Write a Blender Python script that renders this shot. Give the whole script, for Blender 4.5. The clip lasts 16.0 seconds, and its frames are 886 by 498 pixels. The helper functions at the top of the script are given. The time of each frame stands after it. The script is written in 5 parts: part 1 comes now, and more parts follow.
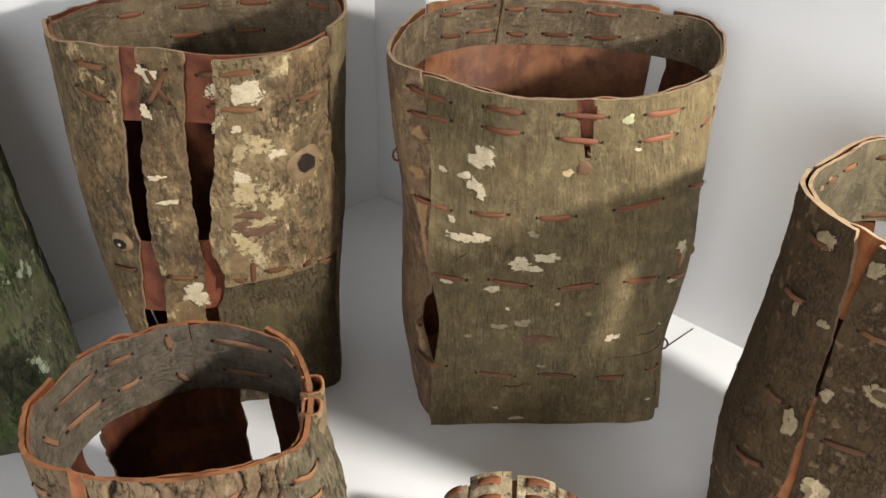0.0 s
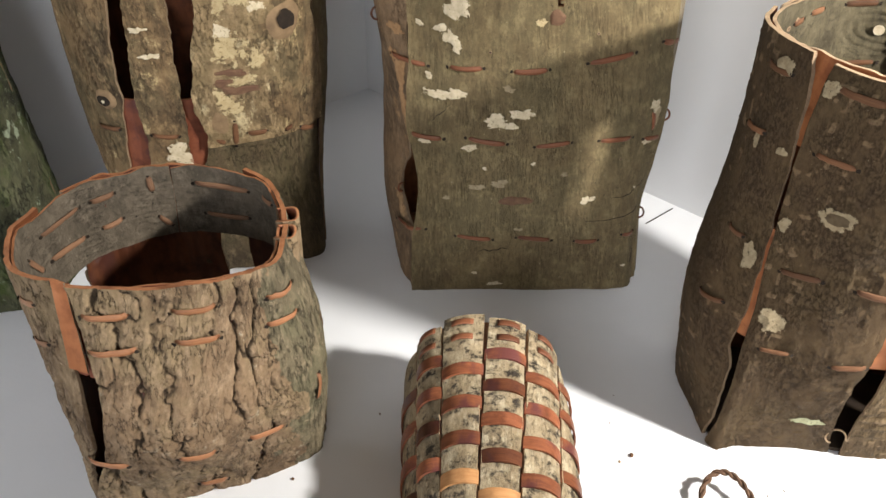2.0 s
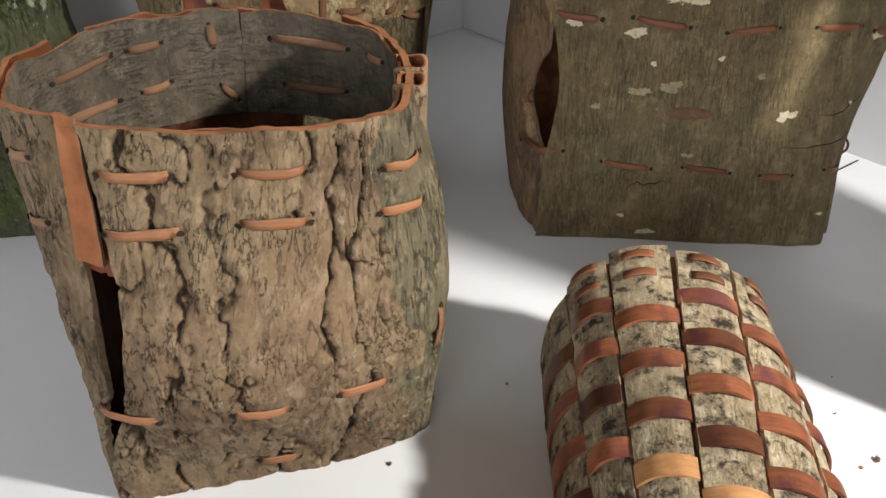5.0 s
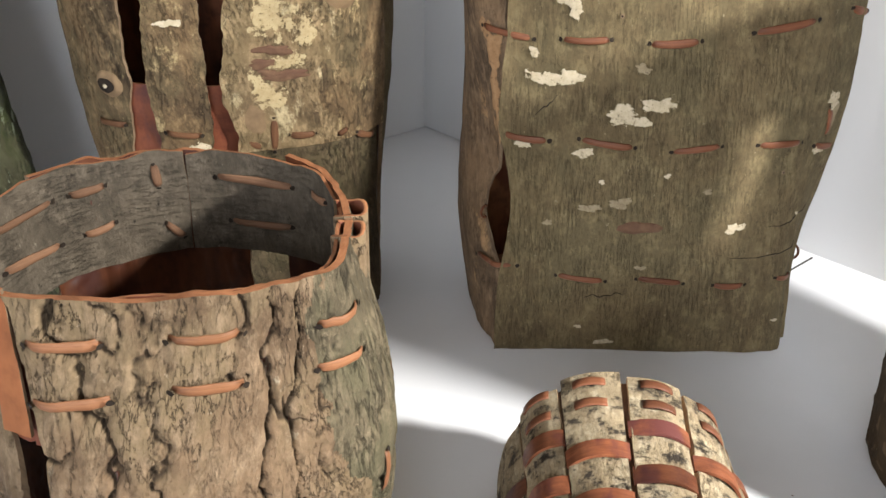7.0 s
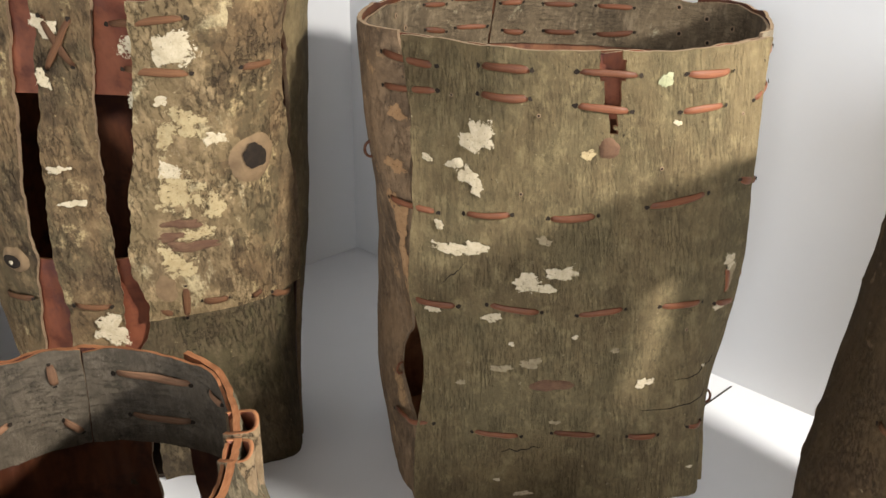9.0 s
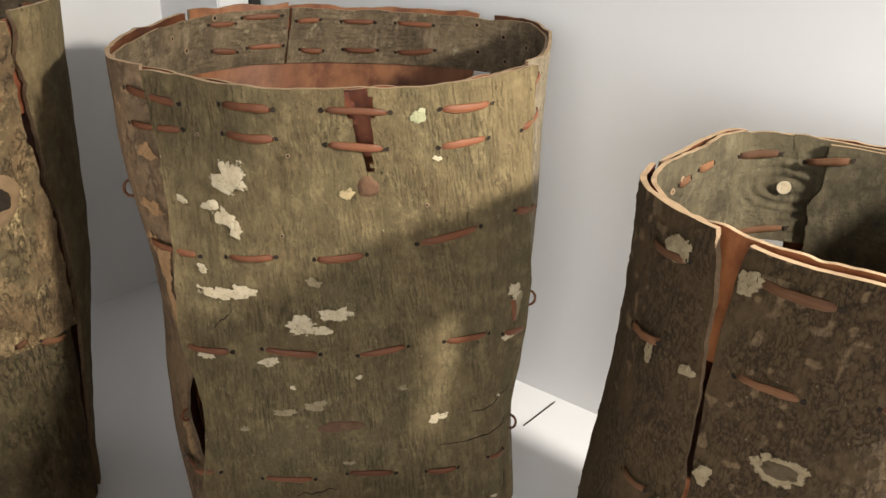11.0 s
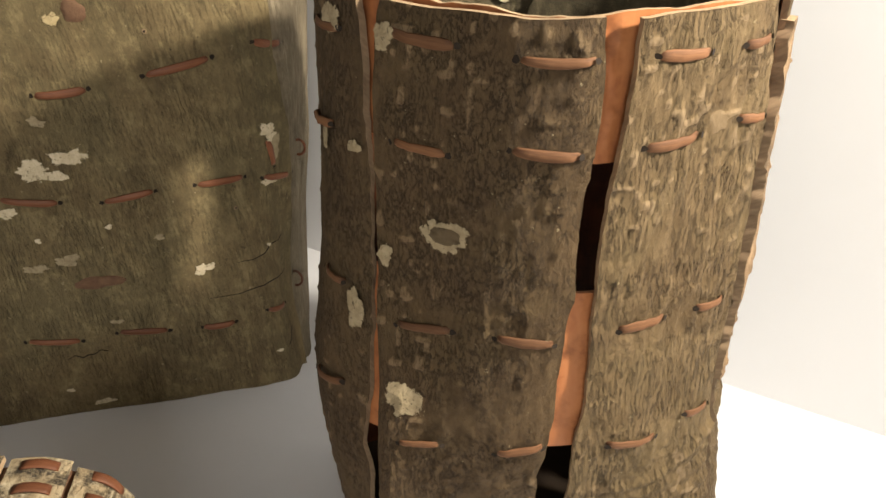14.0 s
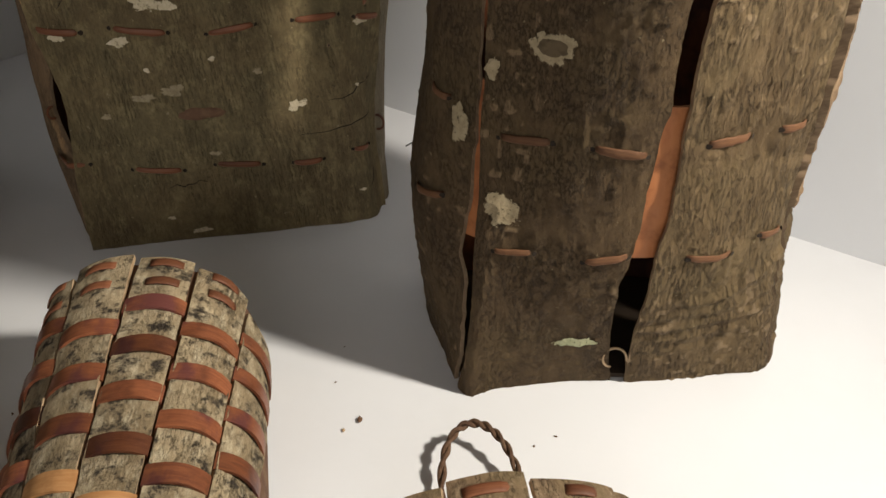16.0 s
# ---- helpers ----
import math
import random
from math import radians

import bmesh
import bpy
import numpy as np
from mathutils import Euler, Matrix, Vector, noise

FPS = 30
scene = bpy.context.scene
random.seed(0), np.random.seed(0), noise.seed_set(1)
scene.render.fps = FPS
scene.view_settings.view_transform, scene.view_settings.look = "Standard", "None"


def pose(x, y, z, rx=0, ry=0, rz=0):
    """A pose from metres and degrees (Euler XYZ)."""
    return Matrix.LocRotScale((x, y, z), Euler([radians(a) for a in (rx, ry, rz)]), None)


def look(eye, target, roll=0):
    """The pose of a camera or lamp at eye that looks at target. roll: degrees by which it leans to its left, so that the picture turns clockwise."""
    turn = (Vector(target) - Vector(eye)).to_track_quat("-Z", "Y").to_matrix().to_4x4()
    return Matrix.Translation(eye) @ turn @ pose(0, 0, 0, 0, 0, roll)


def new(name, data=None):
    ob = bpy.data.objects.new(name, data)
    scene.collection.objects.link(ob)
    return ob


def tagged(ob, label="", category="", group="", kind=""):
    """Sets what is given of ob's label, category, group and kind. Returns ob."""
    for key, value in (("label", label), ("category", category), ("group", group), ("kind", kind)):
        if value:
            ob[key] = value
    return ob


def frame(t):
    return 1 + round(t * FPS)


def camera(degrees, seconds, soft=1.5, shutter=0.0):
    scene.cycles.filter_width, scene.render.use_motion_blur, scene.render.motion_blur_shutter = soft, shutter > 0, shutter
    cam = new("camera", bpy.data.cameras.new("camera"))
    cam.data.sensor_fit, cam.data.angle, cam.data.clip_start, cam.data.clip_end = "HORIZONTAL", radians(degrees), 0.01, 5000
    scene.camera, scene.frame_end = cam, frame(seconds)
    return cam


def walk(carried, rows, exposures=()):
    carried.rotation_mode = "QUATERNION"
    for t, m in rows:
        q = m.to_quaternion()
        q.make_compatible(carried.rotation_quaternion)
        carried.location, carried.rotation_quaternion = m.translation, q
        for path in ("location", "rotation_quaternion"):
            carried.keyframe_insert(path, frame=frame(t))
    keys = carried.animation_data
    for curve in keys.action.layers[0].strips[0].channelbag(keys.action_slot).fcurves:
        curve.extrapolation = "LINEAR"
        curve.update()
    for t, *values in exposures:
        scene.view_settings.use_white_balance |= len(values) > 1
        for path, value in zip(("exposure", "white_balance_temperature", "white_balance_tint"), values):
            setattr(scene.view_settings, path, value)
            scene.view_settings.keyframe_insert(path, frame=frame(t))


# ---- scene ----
cam = camera(56.7, 16.0)
PATH = [
    (0, (0.158, 0.176, 0.49), (-0.039, 1.869, -0.557), 1.2),
    (0.5, (0.171, 0.167, 0.472), (-0.029, 1.842, -0.603), 1.0),
    (1, (0.178, 0.154, 0.458), (-0.021, 1.805, -0.653), 1.0),
    (1.5, (0.184, 0.139, 0.449), (-0.013, 1.771, -0.691), 1.2),
    (2, (0.184, 0.13, 0.442), (-0.008, 1.751, -0.714), 1.3),
    (2.5, (0.182, 0.12, 0.431), (-0.02, 1.75, -0.71), 1.3),
    (3, (0.176, 0.134, 0.389), (-0.052, 1.765, -0.746), 0.9),
    (3.5, (0.149, 0.174, 0.33), (-0.109, 1.783, -0.83), 1.0),
    (3.7, (0.141, 0.185, 0.316), (-0.141, 1.789, -0.845), 0.9),
    (5.8, (0.112, 0.228, 0.292), (-0.193, 1.907, -0.751), 2.1),
    (6, (0.113, 0.23, 0.295), (-0.186, 1.92, -0.731), 2.3),
    (6.5, (0.118, 0.232, 0.305), (-0.173, 1.943, -0.688), 1.8),
    (7, (0.126, 0.239, 0.319), (-0.146, 1.971, -0.645), 1.1),
    (7.5, (0.133, 0.248, 0.338), (-0.13, 2.006, -0.58), 0.6),
    (8, (0.137, 0.253, 0.347), (-0.11, 2.036, -0.526), 0.8),
    (8.2, (0.141, 0.254, 0.352), (-0.1, 2.045, -0.506), 0.9),
    (10.3, (0.187, 0.287, 0.394), (0.13, 2.121, -0.401), 1.6),
    (10.5, (0.201, 0.29, 0.394), (0.159, 2.117, -0.42), 1.7),
    (11, (0.225, 0.298, 0.393), (0.258, 2.114, -0.443), 1.8),
    (11.5, (0.257, 0.304, 0.388), (0.361, 2.109, -0.468), 1.3),
    (12, (0.282, 0.304, 0.39), (0.408, 2.096, -0.489), 0.0),
    (12.5, (0.303, 0.296, 0.381), (0.484, 2.083, -0.5), 1.2),
    (13, (0.317, 0.28, 0.368), (0.505, 2.065, -0.515), 1.1),
    (13.5, (0.324, 0.275, 0.352), (0.522, 2.049, -0.55), 0.8),
    (14, (0.326, 0.268, 0.334), (0.525, 2.022, -0.606), 0.7),
    (14.5, (0.321, 0.258, 0.315), (0.526, 1.993, -0.657), 1.0),
    (15, (0.318, 0.251, 0.304), (0.513, 1.973, -0.693), 1.1),
    (15.5, (0.307, 0.243, 0.303), (0.473, 1.943, -0.738), 1.1),
    (16, (0.293, 0.228, 0.316), (0.406, 1.86, -0.834), 1.0),
]
# stops, kelvin and tint of the camera's own settings
LIGHTENING = [(0, 0.98, 6500, 10), (1, 1.18, 6400, 10), (2.5, 0.94, 6350, 10), (3.7, 0.70, 6400, 10), (5.8, 1.18, 6250, 10), (7, 1.36, 6200, 10), (8.2, 1.34, 6350, 10), (10.3, 0.92, 6600, 10), (11.5, 0.92, 6900, 10), (13, 0.84, 7200, 10), (14.5, 0.48, 7200, 10), (15.2, 0.12, 6900, 10), (16, 0.02, 6850, 10)]
walk(cam, [(t, look(eye, target, roll)) for t, eye, target, roll in PATH], LIGHTENING)

# ---- light ----
# dim sky outside, its light coming in by a broad window behind the camera's left shoulder
world = bpy.data.worlds.new("sky")
scene.world = world
world.use_nodes = True
sky = world.node_tree.nodes.new("ShaderNodeTexSky")
sky.sky_type, sky.sun_disc = "NISHITA", False
sky.sun_elevation, sky.sun_rotation = radians(38), radians(60)
back = world.node_tree.nodes["Background"]
back.inputs[1].default_value = 0.10
world.node_tree.links.new(sky.outputs[0], back.inputs[0])

glow = new("window_daylight", bpy.data.lights.new("window_daylight", "AREA"))
glow.data.shape, glow.data.size, glow.data.size_y = "RECTANGLE", 2.0, 1.5
glow.data.energy, glow.data.color = 33.0, (0.95, 0.97, 1.0)
glow.matrix_world = look((-0.20, -2.57, 0.80), (-0.20, 0.0, 0.80))

# the near lamp beside the board, whose rays spread and give the crisp shadows
lamp = new("side_lamp", bpy.data.lights.new("side_lamp", "AREA"))
lamp.data.shape, lamp.data.size = "DISK", 0.06
lamp.data.energy, lamp.data.color = 2.4, (1.0, 0.965, 0.90)
lamp.data.spread = radians(105)
lamp.matrix_world = look((0.80, 0.355, 0.54), (0.20, 0.54, 0.08))


# ---- materials ----
def node(tree, kind, ins=(), **props):
    n = tree.nodes.new("ShaderNode" + kind)
    for k, v in props.items():
        setattr(n, k, v)
    for k, v in dict(ins).items():
        if isinstance(v, bpy.types.NodeSocket):
            tree.links.new(v, n.inputs[k])
        else:
            n.inputs[k].default_value = v
    return n


def rgb(c):
    return (*c, 1.0)


def blank(name, rough=0.8):
    m = bpy.data.materials.new(name)
    m.use_nodes = True
    t = m.node_tree
    b = t.nodes["Principled BSDF"]
    b.inputs["Roughness"].default_value = rough
    b.inputs["Specular IOR Level"].default_value = 0.25
    return m, t, b


def ramp(tree, fac, lo, hi):
    return node(tree, "MapRange", {0: fac, 1: lo, 2: hi, 3: 0.0, 4: 1.0}, interpolation_type="SMOOTHSTEP").outputs[0]


def mix(tree, fac, a, b):
    n = node(tree, "Mix", {0: fac}, data_type="RGBA")
    for k, v in ((6, a), (7, b)):
        if isinstance(v, bpy.types.NodeSocket):
            tree.links.new(v, n.inputs[k])
        else:
            n.inputs[k].default_value = rgb(v)
    return n.outputs[2]


def stretched(tree, uv, su, sv, detail=5.0, rough=0.6, shift=0.0):
    v = node(tree, "Mapping", {0: uv, 1: (shift, shift * 0.7, 0), 3: (su, sv, 1)})
    return node(tree, "TexNoise", {"Vector": v.outputs[0], "Scale": 1.0, "Detail": detail, "Roughness": rough}).outputs[0]


def bark(name, base, dark, light, lichen, crack=(300, 30), crack_dark=0.7, lichen_at=(0.60, 0.66), lichen_scale=(45, 45), speck_at=(0.66, 0.72), bump=0.5, furrow_shade=0.0, moss=None, crack_width=0.03, relief_light=None):
    """Bark: mottled in several tones and sizes, thin upright cracks, lichen blotches, pale and dark specks."""
    m, t, b = blank(name, 0.88)
    uv = node(t, "UVMap").outputs[0]
    big = stretched(t, uv, 26, 15, 6, 0.7)
    mid = stretched(t, uv, 100, 55, 8, 0.75, 3.1)
    fine = stretched(t, uv, 380, 230, 6, 0.78, 6.4)
    col = mix(t, ramp(t, big, 0.36, 0.64), dark, base)
    if moss:
        green = stretched(t, uv, 20, 13, 7, 0.72, 7.7)
        col = mix(t, ramp(t, green, 0.44, 0.60), col, moss)
    col = mix(t, ramp(t, mid, 0.46, 0.70), col, light)
    lich = stretched(t, uv, lichen_scale[0], lichen_scale[1], 9, 0.72, 11.3)
    lfac = ramp(t, lich, *lichen_at)
    col = mix(t, lfac, col, lichen)
    # grain: every tone is broken up by a fine streaky value change
    gr = node(t, "MapRange", {0: fine, 1: 0.28, 2: 0.72, 3: 0.78, 4: 1.22}).outputs[0]
    col = node(t, "HueSaturation", {"Color": col, "Value": gr}).outputs[0]
    spk = stretched(t, uv, 330, 240, 4, 0.65, 5.7)
    col = mix(t, ramp(t, spk, *speck_at), col, tuple(0.5 * x + 0.5 * y for x, y in zip(light, lichen)))
    drk = stretched(t, uv, 260, 200, 5, 0.7, 1.7)
    col = mix(t, ramp(t, drk, 0.61, 0.74), col, tuple(0.3 * x for x in dark))
    crk = stretched(t, uv, crack[0], crack[1], 6, 0.7, 2.2)
    line = node(t, "Math", {0: node(t, "Math", {0: crk, 1: 0.5}, operation="SUBTRACT").outputs[0]}, operation="ABSOLUTE").outputs[0]
    cfac = node(t, "Math", {0: 1.0, 1: ramp(t, line, 0.0, crack_width)}, operation="SUBTRACT").outputs[0]
    seen = ramp(t, stretched(t, uv, 45, 30, 4, 0.6, 13.0), 0.36, 0.60)
    cfac = node(t, "Math", {0: cfac, 1: seen}, operation="MULTIPLY").outputs[0]
    cmul = node(t, "Math", {0: cfac, 1: crack_dark}, operation="MULTIPLY").outputs[0]
    col = mix(t, cmul, col, tuple(0.25 * x for x in dark))
    # shade of the furrows put into the colour, darker with depth
    if furrow_shade:
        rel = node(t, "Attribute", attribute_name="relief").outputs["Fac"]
        rf = node(t, "Math", {0: ramp(t, rel, 0.12, 0.6), 1: furrow_shade}, operation="MULTIPLY").outputs[0]
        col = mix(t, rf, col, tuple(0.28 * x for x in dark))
    if relief_light:
        rel = node(t, "Attribute", attribute_name="relief").outputs["Fac"]
        col = mix(t, ramp(t, rel, 0.05, 0.6), col, relief_light)
    t.links.new(col, b.inputs["Base Color"])
    grain = stretched(t, uv, 900, 400, 4, 0.7, 9.0)
    h = node(t, "Math", {0: mid, 1: 0.9}, operation="MULTIPLY").outputs[0]
    h = node(t, "Math", {0: fine, 1: 0.5, 2: h}, operation="MULTIPLY_ADD").outputs[0]
    h = node(t, "Math", {0: grain, 1: 0.3, 2: h}, operation="MULTIPLY_ADD").outputs[0]
    h = node(t, "Math", {0: cfac, 1: -1.1 * crack_dark, 2: h}, operation="MULTIPLY_ADD").outputs[0]
    h = node(t, "Math", {0: lfac, 1: 0.2, 2: h}, operation="MULTIPLY_ADD").outputs[0]
    bp = node(t, "Bump", {"Height": h, "Strength": bump, "Distance": 0.0022})
    t.links.new(bp.outputs[0], b.inputs["Normal"])
    return m


def crust(name, c, c2, hold=0.80, broken=1.1):
    """Lichen crust that thins out and breaks up towards its edge."""
    m, t, b = blank(name, 0.95)
    co = node(t, "TexCoord").outputs["Object"]
    n1 = node(t, "TexNoise", {"Vector": co, "Scale": 150.0, "Detail": 8.0, "Roughness": 0.75}).outputs[0]
    n2 = node(t, "TexNoise", {"Vector": co, "Scale": 520.0, "Detail": 4.0, "Roughness": 0.7}).outputs[0]
    col = mix(t, ramp(t, n1, 0.35, 0.65), c, c2)
    col = mix(t, ramp(t, n2, 0.58, 0.68), col, tuple(0.4 * x for x in c2))
    t.links.new(col, b.inputs["Base Color"])
    bp = node(t, "Bump", {"Height": n2, "Strength": 0.6, "Distance": 0.0012})
    t.links.new(bp.outputs[0], b.inputs["Normal"])
    rr = node(t, "Attribute", attribute_name="relief").outputs["Fac"]
    v = node(t, "Math", {0: node(t, "Math", {0: n1, 1: 0.5}, operation="SUBTRACT").outputs[0], 1: broken, 2: rr}, operation="MULTIPLY_ADD").outputs[0]
    v = node(t, "Math", {0: node(t, "Math", {0: n2, 1: 0.5}, operation="SUBTRACT").outputs[0], 1: 0.45, 2: v}, operation="MULTIPLY_ADD").outputs[0]
    gone = node(t, "Math", {0: v, 1: hold}, operation="GREATER_THAN").outputs[0]
    clear = node(t, "BsdfTransparent").outputs[0]
    sh = node(t, "MixShader", {0: gone, 1: b.outputs[0], 2: clear}).outputs[0]
    t.links.new(sh, t.nodes["Material Output"].inputs[0])
    return m


def grained(name, a, c, scale=(40, 400), rough=0.6, bump=0.25, spread=0.0, stains=None):
    """Smooth inner bark, leather or cut edges: streaks along one way, tone changed a little from piece to piece."""
    m, t, b = blank(name, rough)
    co = node(t, "TexCoord").outputs["Object"] if scale[0] < 0 else node(t, "UVMap").outputs[0]
    f = stretched(t, co, abs(scale[0]), scale[1], 5, 0.65)
    g = stretched(t, co, 60, 60, 4, 0.6, 4.0)
    col = mix(t, ramp(t, f, 0.3, 0.7), a, c)
    col = mix(t, ramp(t, g, 0.45, 0.75), col, tuple(0.62 * x for x in a))
    if stains:
        col = mix(t, ramp(t, stretched(t, co, 25, 18, 5, 0.6, 8.0), 0.5, 0.62), col, stains)
    if spread:
        rnd = node(t, "ObjectInfo").outputs["Random"]
        v = node(t, "MapRange", {0: rnd, 1: 0.0, 2: 1.0, 3: 1.0 - spread, 4: 1.0 + spread}).outputs[0]
        hsv = node(t, "HueSaturation", {"Color": col, "Value": v})
        col = hsv.outputs[0]
    t.links.new(col, b.inputs["Base Color"])
    bp = node(t, "Bump", {"Height": f, "Strength": bump, "Distance": 0.0006})
    t.links.new(bp.outputs[0], b.inputs["Normal"])
    return m


def painted(name, c, c2, scale, rough=0.55, bump=0.08):
    m, t, b = blank(name, rough)
    co = node(t, "TexCoord").outputs["Object"]
    n1 = node(t, "TexNoise", {"Vector": co, "Scale": scale, "Detail": 6.0, "Roughness": 0.6}).outputs[0]
    n2 = node(t, "TexNoise", {"Vector": co, "Scale": scale * 45, "Detail": 3.0}).outputs[0]
    t.links.new(mix(t, ramp(t, n1, 0.35, 0.75), c, c2), b.inputs["Base Color"])
    bp = node(t, "Bump", {"Height": n2, "Strength": bump, "Distance": 0.001})
    t.links.new(bp.outputs[0], b.inputs["Normal"])
    return m


WHITE = painted("white_board", (0.80, 0.80, 0.81), (0.76, 0.76, 0.77), 6, 0.45)
WALL = painted("white_wall_paint", (0.74, 0.735, 0.735), (0.71, 0.705, 0.705), 4, 0.7)
ROOM = painted("room_plaster", (0.42, 0.39, 0.36), (0.37, 0.35, 0.32), 1, 0.8)
BOARDS = painted("room_floor", (0.22, 0.15, 0.10), (0.16, 0.11, 0.07), 2, 0.5)
GAP = painted("dark_joint", (0.03, 0.028, 0.025), (0.05, 0.045, 0.04), 30, 0.9)
C_BARK = bark("ash_grey_bark", (0.182, 0.133, 0.065), (0.115, 0.082, 0.040), (0.233, 0.177, 0.088), (0.42, 0.35, 0.22), crack=(430, 34), crack_dark=0.45, crack_width=0.022, lichen_at=(0.66, 0.72), bump=0.7, moss=(0.132, 0.101, 0.050))
R_BARK = bark("olive_brown_bark", (0.085, 0.053, 0.025), (0.071, 0.044, 0.021), (0.104, 0.067, 0.033), (0.40, 0.33, 0.20), crack=(330, 150), crack_dark=0.45, lichen_at=(0.71, 0.76), bump=0.9, moss=(0.088, 0.057, 0.026), relief_light=(0.194, 0.130, 0.070))
R_BARK_RIBBED = bark("ribbed_olive_bark", (0.143, 0.095, 0.046), (0.106, 0.068, 0.033), (0.177, 0.119, 0.061), (0.40, 0.33, 0.20), crack=(360, 60), crack_dark=0.6, crack_width=0.03, lichen_at=(0.71, 0.76), bump=1.0, moss=(0.142, 0.097, 0.047), relief_light=(0.225, 0.155, 0.086))
C_SIDE = bark("tan_peeling_bark", (0.251, 0.160, 0.088), (0.118, 0.078, 0.046), (0.321, 0.212, 0.122), (0.44, 0.27, 0.135), crack=(160, 40), crack_dark=0.4, lichen_at=(0.56, 0.63), lichen_scale=(40, 24), bump=0.7)
L_DARK = bark("dark_olive_bark", (0.121, 0.087, 0.046), (0.063, 0.044, 0.025), (0.171, 0.126, 0.070), (0.36, 0.29, 0.15), crack=(200, 70), crack_dark=0.5, lichen_at=(0.66, 0.74), bump=0.9, moss=(0.098, 0.077, 0.038))
L_BARK = bark("yellow_mottled_bark", (0.211, 0.134, 0.065), (0.076, 0.050, 0.027), (0.292, 0.195, 0.097), (0.54, 0.40, 0.20), crack=(200, 60), crack_dark=0.5, lichen_at=(0.56, 0.66), lichen_scale=(48, 36), bump=0.9, moss=(0.133, 0.097, 0.049))
L_PALE = bark("pale_yellow_bark", (0.292, 0.200, 0.100), (0.153, 0.104, 0.054), (0.386, 0.273, 0.144), (0.54, 0.43, 0.245), crack=(220, 70), crack_dark=0.6, lichen_at=(0.54, 0.64), lichen_scale=(48, 30), bump=0.9, moss=(0.202, 0.143, 0.071))
F_BARK = bark("furrowed_bark", (0.247, 0.161, 0.092), (0.135, 0.087, 0.049), (0.346, 0.242, 0.147), (0.48, 0.39, 0.265), crack=(150, 45), crack_dark=0.7, lichen_at=(0.60, 0.70), bump=1.0, furrow_shade=0.85, moss=(0.235, 0.165, 0.090), crack_width=0.02)
F_FLANK = bark("grey_green_bark", (0.181, 0.144, 0.086), (0.099, 0.079, 0.047), (0.265, 0.206, 0.126), (0.46, 0.36, 0.23), crack=(210, 26), crack_dark=0.55, lichen_at=(0.60, 0.68), bump=1.0, furrow_shade=0.8, moss=(0.139, 0.119, 0.067))
C_FLANK = bark("pale_grey_bark", (0.244, 0.197, 0.130), (0.160, 0.126, 0.081), (0.311, 0.256, 0.172), (0.42, 0.35, 0.23), crack=(240, 20), crack_dark=0.5, lichen_at=(0.64, 0.72), bump=0.7)
F_IN = bark("grey_bark_turned_inward", (0.131, 0.104, 0.073), (0.074, 0.059, 0.041), (0.180, 0.144, 0.103), (0.26, 0.23, 0.17), crack=(60, 300), crack_dark=0.25, lichen_at=(0.68, 0.74), bump=0.8)
C_IN = bark("mottled_bark_turned_inward", (0.175, 0.128, 0.075), (0.082, 0.059, 0.035), (0.243, 0.181, 0.111), (0.36, 0.31, 0.20), crack=(50, 330), crack_dark=0.5, lichen_at=(0.60, 0.70), bump=0.6)
R_IN = bark("green_grey_bark_turned_inward", (0.108, 0.087, 0.049), (0.059, 0.047, 0.027), (0.143, 0.118, 0.070), (0.28, 0.25, 0.16), crack=(60, 350), crack_dark=0.4, lichen_at=(0.68, 0.76), bump=0.55)
G_BARK = bark("mossy_green_bark", (0.080, 0.076, 0.040), (0.029, 0.030, 0.017), (0.109, 0.113, 0.059), (0.30, 0.34, 0.23), crack=(200, 60), lichen_at=(0.585, 0.62), lichen_scale=(40, 26), bump=0.9, moss=(0.052, 0.067, 0.018))
BIRCH = bark("birch_bark", (0.45, 0.35, 0.215), (0.27, 0.20, 0.115), (0.56, 0.47, 0.32), (0.055, 0.042, 0.030), crack=(300, 80), crack_dark=0.4, lichen_at=(0.50, 0.62), lichen_scale=(85, 95), bump=0.9)
ORANGE_IN = grained("orange_inner_bark", (0.300, 0.102, 0.036), (0.39, 0.152, 0.058), (60, 10), 0.5, 0.3, stains=(0.22, 0.070, 0.026))
RED = grained("red_inner_bark", (0.150, 0.042, 0.021), (0.220, 0.072, 0.034), (70, 12), 0.5, 0.3, stains=(0.10, 0.035, 0.026))
TAN_IN = grained("tan_inner_bark", (0.190, 0.070, 0.029), (0.260, 0.112, 0.049), (60, 10), 0.55, 0.3, stains=(0.125, 0.042, 0.020))
# rust bark, darkened to carry the shade inside the baskets
RUST_SHADE_IN = grained("rust_shade_inner_bark", (0.055, 0.017, 0.008), (0.125, 0.042, 0.016), (50, 10), 0.4, 0.3, stains=(0.05, 0.015, 0.009))
CUT = grained("pale_cut_edge", (0.35, 0.230, 0.130), (0.47, 0.335, 0.205), (200, 900), 0.8, 0.4)
CUT_RED = grained("orange_cut_edge", (0.28, 0.108, 0.044), (0.38, 0.165, 0.072), (200, 900), 0.7, 0.4)
LACE = grained("orange_bark_lace", (0.135, 0.047, 0.022), (0.205, 0.080, 0.038), (400, 60), 0.5, 0.3, spread=0.35)
LACE_BROWN = grained("brown_bark_lace", (0.108, 0.047, 0.021), (0.165, 0.076, 0.034), (400, 60), 0.7, 0.5, spread=0.35)
LACE_DULL = grained("dull_bark_lace", (0.190, 0.095, 0.050), (0.260, 0.140, 0.078), (400, 60), 0.7, 0.5, spread=0.3)
